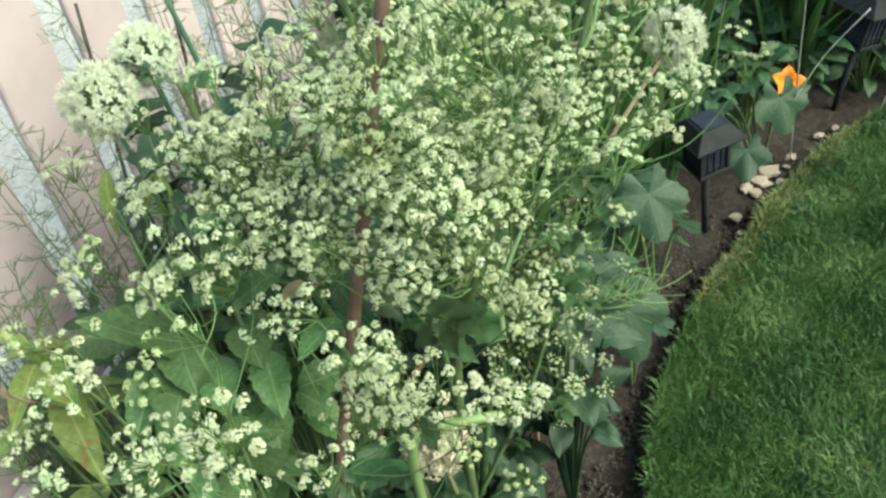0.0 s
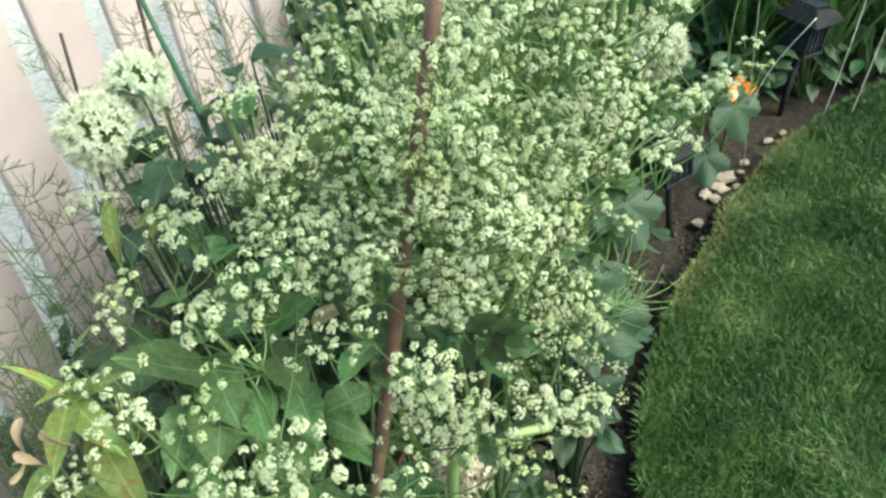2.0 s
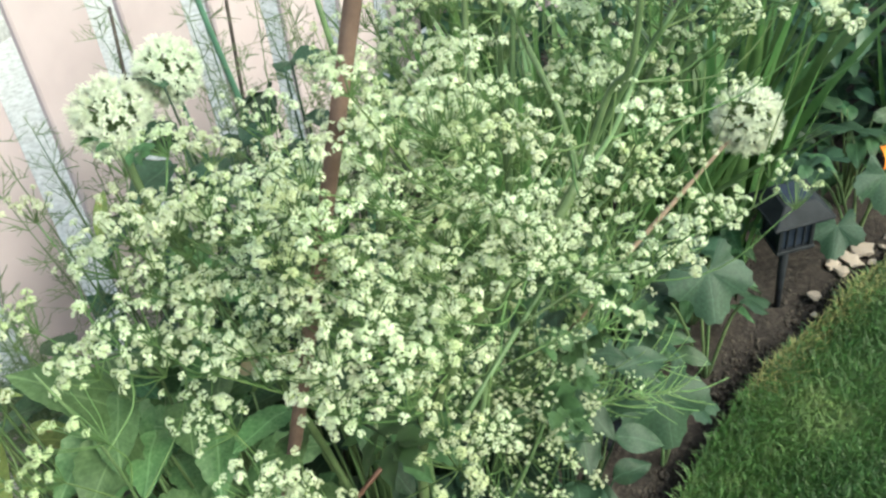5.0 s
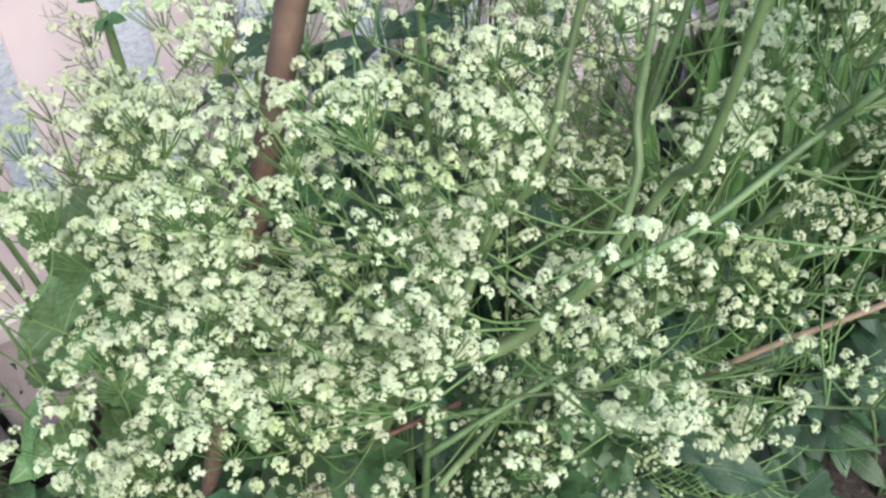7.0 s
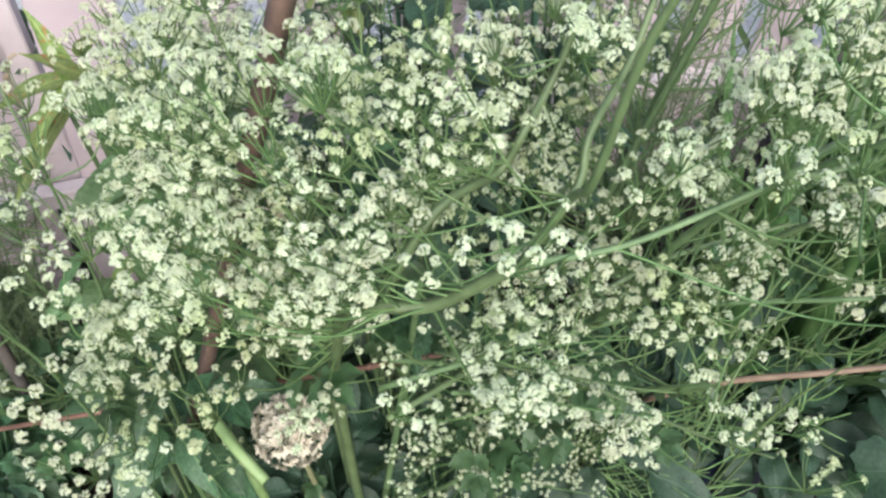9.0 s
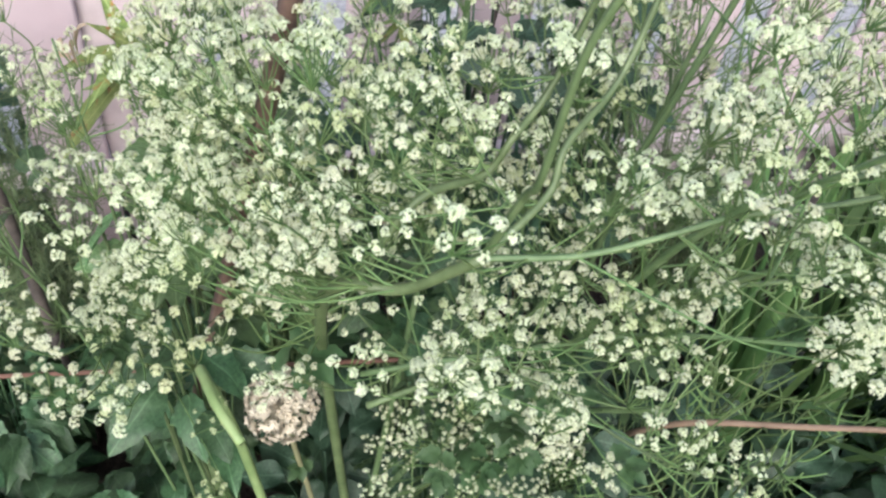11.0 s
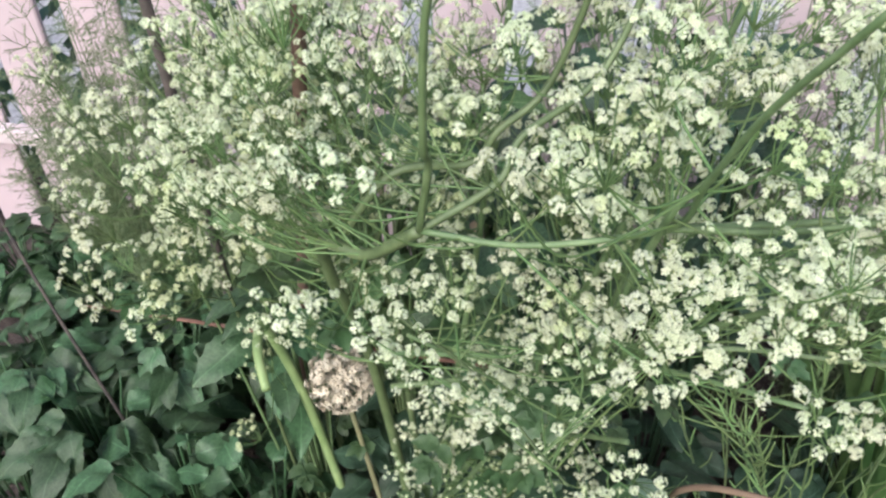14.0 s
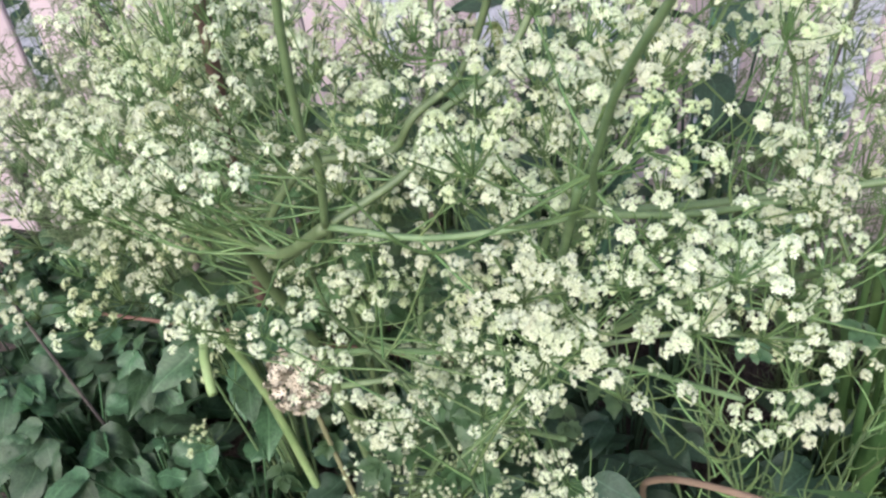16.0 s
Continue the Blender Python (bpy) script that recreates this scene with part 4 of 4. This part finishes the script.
def courgette(at, leaves, seed):
    r = random.Random(seed)
    b = Vector(at)
    ob = thing("courgette_plant", at, "courgette plant with large blue-green lobed leaves by the lawn", "plant", "courgette plants")
    for i, (x, y, z, size, tilt, yaw) in enumerate(leaves):
        tip = V(x, y, z)
        s = Soup()
        s.tube(spline([b + V(0, 0, -0.03), b.lerp(tip, 0.55) + V(0, 0, 0.04), tip], 5), 0.0045, 0.003, 6)
        s.ob("leaf_stalk", ["stem"], ob)
        m = Matrix.Translation(tip - b) @ Matrix.Rotation(radians(yaw), 4, "Z") @ Matrix.Rotation(radians(tilt), 4, "Y") @ Matrix.Scale(size, 4)
        shared("leaf", PALM[i % 3], ob, m)
    return ob


courgette((0.36, 1.36, -0.33), [(0.345, 1.33, -0.05, 0.12, 62, -75), (0.42, 1.4, -0.17, 0.07, 30, 10)], 1)
courgette((0.5, 1.6, -0.33), [(0.455, 1.51, 0.1, 0.108, 50, -85), (0.46, 1.68, 0.0, 0.1, 15, 100), (0.37, 1.6, -0.03, 0.1, 15, 190), (0.58, 1.64, -0.12, 0.07, 30, 20)], 2)
squash = courgette((0.97, 2.02, -0.33), [(0.975, 1.96, -0.06, 0.1, 62, -80), (0.86, 2.06, -0.08, 0.1, 15, 120), (0.95, 2.14, -0.05, 0.1, 20, 70), (0.86, 1.9, -0.16, 0.085, 40, -110), (0.8, 2.0, -0.06, 0.1, 10, 180)], 3)
fl = Soup()
for i in range(5):
    m = Matrix.Translation((1.03, 2.045, -0.08)) @ Matrix.Rotation(radians(40), 4, "X") @ Matrix.Rotation(i * 1.2566, 4, "Z") @ Matrix.Rotation(-0.75, 4, "Y")
    fl.leaf(m, 0.052, 0.046, 0.35, 0.5, "oval", 7, 0.0, 0.08, seed=i)
fl.ob("blossom", ["orange"], squash, "bright orange trumpet blossom")
fs = Soup()
fs.tube(spline([(0.975, 2.03, GZ), (1.01, 2.05, -0.2), (1.03, 2.045, -0.075)], 4), 0.004, 0.005, 6)
fs.ob("blossom_stalk", ["stem"], squash)


# ---- slender-podded plants ----
PODS = []
for v in range(4):
    q = Soup()
    q.tube(spline([(0, 0, 0), (0.2, 0, -0.01), (0.6, 0, 0.04 + 0.05 * v), (1.0, 0.04 * v, 0.16 + 0.1 * v)], 2), 0.021, 0.011, 5)
    PODS.append(q.mesh("pod", ["pod"]))
PLUMP = []
for v in range(4):
    q = Soup()
    q.tube(spline([(0, 0, 0), (0.2, 0, -0.02), (0.6, 0, 0.06 + 0.06 * v), (1.0, 0.05 * v, 0.2 + 0.12 * v)], 2), 0.036, 0.014, 5)
    PLUMP.append(q.mesh("pod", ["pod"]))


def pod_plant(at, shoots, seed, label, size=0.07):
    r = random.Random(seed)
    b = Vector(at)
    ob = thing("podded_plant", at, label, "plant", "podded plants")
    for pts, npod in shoots:
        c = spline([at] + pts, 10)
        st = Soup()
        st.tube(c, 0.0024, 0.001, 6)
        st.ob("stem", ["stem"], ob)
        for k in range(npod):
            j = len(c) // 3 + int((len(c) * 2 / 3 - 1) * k / npod)
            ax = (c[min(j + 1, len(c) - 1)] - c[j - 1]).normalized()
            a = k * 2.39996
            side = ax.orthogonal().normalized()
            d = (ax * 0.9 + (side * math.cos(a) + ax.cross(side) * math.sin(a)) * r.uniform(0.5, 1.0)).normalized()
            shared("pod", (PODS if size > 0.06 else PLUMP)[k % 4], ob, Matrix.Translation(-b) @ along(c[j], d, r.gauss(0, 0.5)) @ Matrix.Scale(r.uniform(size * 0.7, size * 1.25), 4))


pod_plant((0.14, 1.14, -0.33), [
    ([(0.11, 1.08, 0.2), (0.18, 1.1, 0.3), (0.31, 1.15, 0.26)], 60),
    ([(0.11, 1.08, 0.18), (0.21, 1.09, 0.25), (0.34, 1.13, 0.21)], 54),
    ([(0.1, 1.09, 0.2), (0.15, 1.13, 0.33), (0.24, 1.18, 0.33)], 22),
    ([(0.11, 1.1, 0.14), (0.19, 1.13, 0.2), (0.29, 1.17, 0.15)], 24),
], 7, "plant gone to seed with sprays of slender green pods", 0.062)
pod_plant((0.08, 1.42, -0.33), [([(0.08 + 0.1 * math.cos(a), 1.42 + 0.1 * math.sin(a), 0.2), (0.1 + 0.2 * math.cos(a), 1.42 + 0.22 * math.sin(a), 0.34 + 0.1 * math.sin(3 * a))], 16) for a in (0, 0.9, 1.8, 2.7, 3.6, 4.5, 5.4)], 8, "bushy plant gone to seed with many slender green pods", 0.05)


pod_plant((0.22, 1.33, -0.33), [([(0.22 + 0.08 * math.cos(a), 1.33 + 0.08 * math.sin(a), 0.3), (0.22 + 0.16 * math.cos(a), 1.33 + 0.16 * math.sin(a), 0.48 + 0.08 * math.sin(3 * a))], 18) for a in (0.2, 1.1, 2.0, 2.9, 3.8, 4.7, 5.6)], 12, "bushy plant gone to seed with many slender green pods", 0.055)
pod_plant((0.12, 1.32, -0.33), [([(0.12 + 0.1 * math.cos(a), 1.32 + 0.1 * math.sin(a), 0.25), (0.12 + 0.2 * math.cos(a), 1.32 + 0.18 * math.sin(a), 0.42 + 0.1 * math.sin(3 * a))], 13) for a in (0.2, 1.2, 2.2, 3.3, 4.4, 5.4)], 10, "bushy plant gone to seed with many slender green pods", 0.05)


# ---- feathery growth by the fence ----
def feathery(name, at, label, count, height, radius, mat, seed, lean=(0, 0)):
    r = random.Random(seed)
    b = Vector(at)
    ob = thing(name, at, label, "plant", "feathery plants")
    fe = Soup()
    for i in range(count):
        a = r.random() * 6.28
        rad = radius * math.sqrt(r.random())
        top = b + V(math.cos(a) * rad + lean[0], math.sin(a) * rad + lean[1], height * r.uniform(0.6, 1.0))
        c = spline([b + V(math.cos(a) * rad * 0.3, math.sin(a) * rad * 0.3, -0.03), b.lerp(top, 0.5), top], 7)
        st = Soup()
        st.tube(c, 0.002, 0.0008, 4, cap=False)
        st.ob("stem", ["stem"], ob)
        for j in range(3, len(c)):
            for k in range(5):
                d = V(r.gauss(0, 1), r.gauss(0, 1), r.gauss(0.5, 0.6)).normalized()
                L = r.uniform(0.025, 0.05)
                e = c[j] + d * L
                fe.tube([c[j], e], 0.0008, 0.0005, 3, cap=False)
                for q in range(3):
                    d2 = (d + V(r.gauss(0, 0.7), r.gauss(0, 0.7), r.gauss(0.2, 0.6))).normalized()
                    fe.tube([c[j].lerp(e, 0.4 + 0.2 * q), c[j].lerp(e, 0.4 + 0.2 * q) + d2 * L * 0.55], 0.0007, 0.0004, 3, cap=False)
    tagged(fe.ob("fronds", [mat], ob), kind="stuff")


feathery("fennel", (-0.57, 1.31, -0.33), "fine feathery green herb against the fence", 20, 1.01, 0.12, "feather", 31)
feathery("fennel", (-0.42, 1.58, -0.33), "fine feathery green herb against the fence", 30, 1.11, 0.15, "feather", 32)
feathery("fennel", (-0.76, 0.61, -0.33), "fine feathery dull green herb against the fence", 34, 1.03, 0.17, "feather", 33)
feathery("fennel", (-0.87, 0.43, -0.33), "fine feathery dull green herb against the fence", 34, 1.01, 0.18, "feather", 35)
feathery("fennel", (-0.70, 1.04, -0.33), "fine feathery dull green herb against the fence", 30, 0.96, 0.12, "feather", 36)
feathery("fennel", (-1.1, 0.28, -0.33), "fine feathery dull green herb against the fence", 30, 0.72, 0.16, "feather", 37)
feathery("fennel", (-0.21, 1.66, -0.33), "fine feathery green herb against the fence", 26, 1.14, 0.16, "feather", 34)

TW = "dark bare twig standing beside the fence"
rod("bare_twig", [(-0.644, 1.355, -0.350), (-0.525, 1.431, 0.555), (-0.493, 1.452, 0.800)], 0.004, 0.003, "twig", TW, "twig", 6, group="twigs")
rod("bare_twig", [(-0.520, 1.678, -0.350), (-0.416, 1.749, 0.657), (-0.368, 1.782, 1.115)], 0.005, 0.003, "twig", TW, "twig", 6, group="twigs")
rod("bare_twig", [(-0.673, 0.564, -0.350), (-0.625, 0.604, 0.760), (-0.606, 0.620, 1.177)], 0.011, 0.008, "twig", TW, "twig", 7, group="twigs")
rod("bare_twig", [(-0.40, 0.40, -0.350), (-0.47, 0.33, 0.2), (-0.56, 0.28, 0.5)], 0.0036, 0.0024, "twig", "dark bare twig standing among low leaves", "twig", 6, group="twigs")


# ---- strap-leaved clumps and far planting ----
STRAP = []
for v in range(5):
    q = Soup()
    q.leaf(Matrix.Identity(4), 1.0, 0.042, -0.1 + 0.12 * v, 0.4, "strap", 10)
    STRAP.append(q.mesh("leaf", ["strap"]))


def straps(at, count, length, seed, label, lean=0.5):
    r = random.Random(seed)
    b = Vector(at)
    ob = thing("daylily_clump", at, label, "plant", "strap-leaved clumps")
    for i in range(count):
        a = r.random() * 6.28
        p = V(math.cos(a), math.sin(a), 0) * 0.06 * r.random()
        t = lean * r.random()
        m = along(p, V(math.cos(a) * t, math.sin(a) * t, 1))
        shared("leaf", STRAP[i % 5], ob, m @ Matrix.Scale(length * r.uniform(0.6, 1.1), 4))


SL = "clump of long bright green strap leaves"
straps((1.522, 2.351, -0.33), 55, 0.66, 61, SL)
straps((1.759, 2.300, -0.33), 55, 0.64, 62, SL)
straps((1.240, 2.397, -0.33), 45, 0.57, 66, SL)
straps((2.011, 2.278, -0.33), 45, 0.62, 67, SL)
straps((0.2, 1.75, -0.33), 40, 0.85, 68, SL, 0.3)
straps((0.08, 1.6, -0.33), 36, 0.85, 69, SL, 0.25)
straps((0.6, 1.95, -0.33), 45, 0.85, 71, SL, 0.3)
straps((0.190, 1.995, -0.33), 55, 0.77, 63, SL, 0.4)
straps((0.472, 1.993, -0.33), 55, 0.80, 64, SL, 0.4)
straps((-0.032, 2.262, -0.33), 55, 0.79, 65, SL, 0.4)

sh = Soup()
r = random.Random(77)
for _ in range(4200):
    x = r.uniform(-0.15, 2.6)
    y = 2.3 + abs(r.gauss(0.15, 0.35)) + (0.12 if x > 0.9 else 0)
    z = r.uniform(GZ, 0.45 + 0.2 * math.sin(x * 5))
    d = V(r.gauss(0, 1), r.gauss(-0.5, 1), r.gauss(0.1, 0.6))
    sh.leaf(along((x, y, z), d, r.uniform(-1, 1)), r.uniform(0.05, 0.1), r.uniform(0.03, 0.055), 0.3, 0.2, nl=3)
tagged(sh.ob("shrubbery", ["hedge"]), "dark green leafy shrubs at the back of the bed", "shrub", kind="stuff")


# ---- solar lamps, pot, rods, stones ----
def solar_lamp(at, height, tilt, yaw, size):
    ob = thing("solar_lamp", at, "black plastic square solar garden lamp on a stake", "lamp", "solar lamps by the lawn")
    ob.rotation_euler = (radians(tilt[0]), radians(tilt[1]), radians(yaw))

    def put(name, bm, mat, z, lab=""):
        o = part(name, bm, mat, ob, lab, False)
        o.location = (0, 0, z)
        return o

    h = height
    bm = bmesh.new()
    bmesh.ops.create_cone(bm, cap_ends=True, segments=4, radius1=size * 0.74, radius2=size * 0.4, depth=size * 0.28)
    bmesh.ops.rotate(bm, matrix=Matrix.Rotation(math.pi / 4, 3, "Z"), verts=bm.verts)
    bmesh.ops.bevel(bm, geom=bm.edges[:], offset=0.002, segments=1, affect="EDGES")
    cap = put("cap", bm, "lamp", h)
    p = part("solar_panel", block(size * 0.46, size * 0.46, 0.006, 0.001), "panel", cap, "dark blue solar cell", False)
    p.location = (0, 0, size * 0.145)
    put("eave", block(size * 1.08, size * 1.08, size * 0.06, 0.002), "lamp", h - size * 0.16)
    put("lantern_base", block(size * 0.7, size * 0.7, size * 0.08, 0.002), "lamp", h - size * 0.95)
    put("glass", block(size * 0.56, size * 0.56, size * 0.7, 0.003), "panel", h - size * 0.55, "dark glazed lantern body")
    for sx in (-1, 1):
        for sy in (-1, 1):
            o = put("corner_post", block(size * 0.07, size * 0.07, size * 0.74, 0.001), "lamp", h - size * 0.55)
            o.location.x, o.location.y = sx * size * 0.29, sy * size * 0.29
    for k in range(3):
        for sx in (-1, 1):
            o = put("glazing_bar", block(size * 0.03, size * 0.03, size * 0.74, 0.0005), "lamp", h - size * 0.55)
            o.location.x, o.location.y = (k - 1) * size * 0.15, sx * size * 0.29
    s = Soup()
    s.tube([(0, 0, -0.08), (0, 0, h - size * 0.95)], size * 0.05, size * 0.09, 8)
    o = s.ob("post", ["lamp"])
    o.parent = ob
    return ob


solar_lamp((0.25, 1.41, -0.33), 0.21, (0, -4), 25, 0.125)
solar_lamp((0.715, 1.809, -0.33), 0.36, (2, -3), 12, 0.13)
solar_lamp((1.28, 2.2, -0.33), 0.36, (3, 11), 20, 0.135)

pot = thing("garden_pot", (1.47, 2.44, -0.33), "orange-red glazed pot with a grey-blue lower band", "pot")


def lathe(name, prof, mat, parent, label=""):
    s = Soup()
    k = 24
    vs = [(r0 * math.cos(2 * math.pi * i / k), r0 * math.sin(2 * math.pi * i / k), z) for r0, z in prof for i in range(k)]
    s.add(vs, [(j * k + i, j * k + (i + 1) % k, (j + 1) * k + (i + 1) % k, (j + 1) * k + i) for j in range(len(prof) - 1) for i in range(k)])
    o = s.ob(name, [mat])
    o.parent = parent
    if label:
        o["label"] = label


lathe("pot_foot", [(0.0, 0.0), (0.06, 0.0), (0.075, 0.03), (0.08, 0.16)], "bluegrey", pot, "grey-blue lower band")
lathe("pot_rim", [(0.08, 0.163), (0.085, 0.28), (0.095, 0.3), (0.095, 0.33), (0.08, 0.33), (0.075, 0.2), (0.0, 0.18)], "terracotta", pot, "orange-red upper band")

RD = "grey metal plant-support rod pushed into the soil"
rod("support_rod", [(1.344, 2.094, -0.37), (1.47, 2.16, -0.08), (1.6, 2.26, 0.17)], 0.0022, 0.0022, "wire", RD, "rod", 6, group="support rods")
rod("support_rod", [(1.392, 2.036, -0.37), (1.52, 2.1, -0.08), (1.645, 2.165, 0.17)], 0.0022, 0.0022, "wire", RD, "rod", 6, group="support rods")
rod("support_rod", [(1.06, 2.02, -0.37), (1.01, 1.95, 0.0), (0.965, 1.88, 0.36)], 0.002, 0.002, "wire", RD, "rod", 6, group="support rods")
rod("support_rod", [(1.0, 1.96, -0.1), (1.08, 1.96, 0.04), (1.175, 1.94, 0.165)], 0.002, 0.002, "wire", RD, "rod", 6, group="support rods")

r = random.Random(9)
STONE = []
for v in range(3):
    bm = bmesh.new()
    bmesh.ops.create_icosphere(bm, subdivisions=2, radius=1)
    for q in bm.verts:
        q.co *= 1 + 0.55 * noise.noise(q.co * 1.5 + V(v * 5, 0, 0)) + 0.12 * noise.noise(q.co * 4 + V(v, 0, 0))
        q.co.x *= 1.25
        q.co.z = max(-0.3, min(0.42, q.co.z * 0.6))
    me = bpy.data.meshes.new("stone")
    bm.to_mesh(me)
    bm.free()
    me.materials.append(M["stone"])
    STONE.append(me)
for i, (x, y, k) in enumerate([(0.965, 1.975, 0.034), (0.93, 1.94, 0.03), (0.885, 1.93, 0.022), (0.9, 1.9, 0.02), (1.06, 2.02, 0.016), (1.18, 2.09, 0.014), (0.81, 1.82, 0.018), (1.24, 2.11, 0.012), (1.1, 2.06, 0.01), (0.79, 1.76, 0.009), (0.985, 1.93, 0.012), (1.03, 1.985, 0.01)]):
    ob = new("stone", STONE[i % 3])
    ob.matrix_world = Matrix.Translation((x, y, GZ - 0.025 + 0.3 * k)) @ Matrix.Rotation(r.random() * 6, 4, "Z") @ Matrix.Scale(0.8 * k, 4)
    tagged(ob, "pale buff stone lying on the soil edge", "stone", "stones on the bed edge")
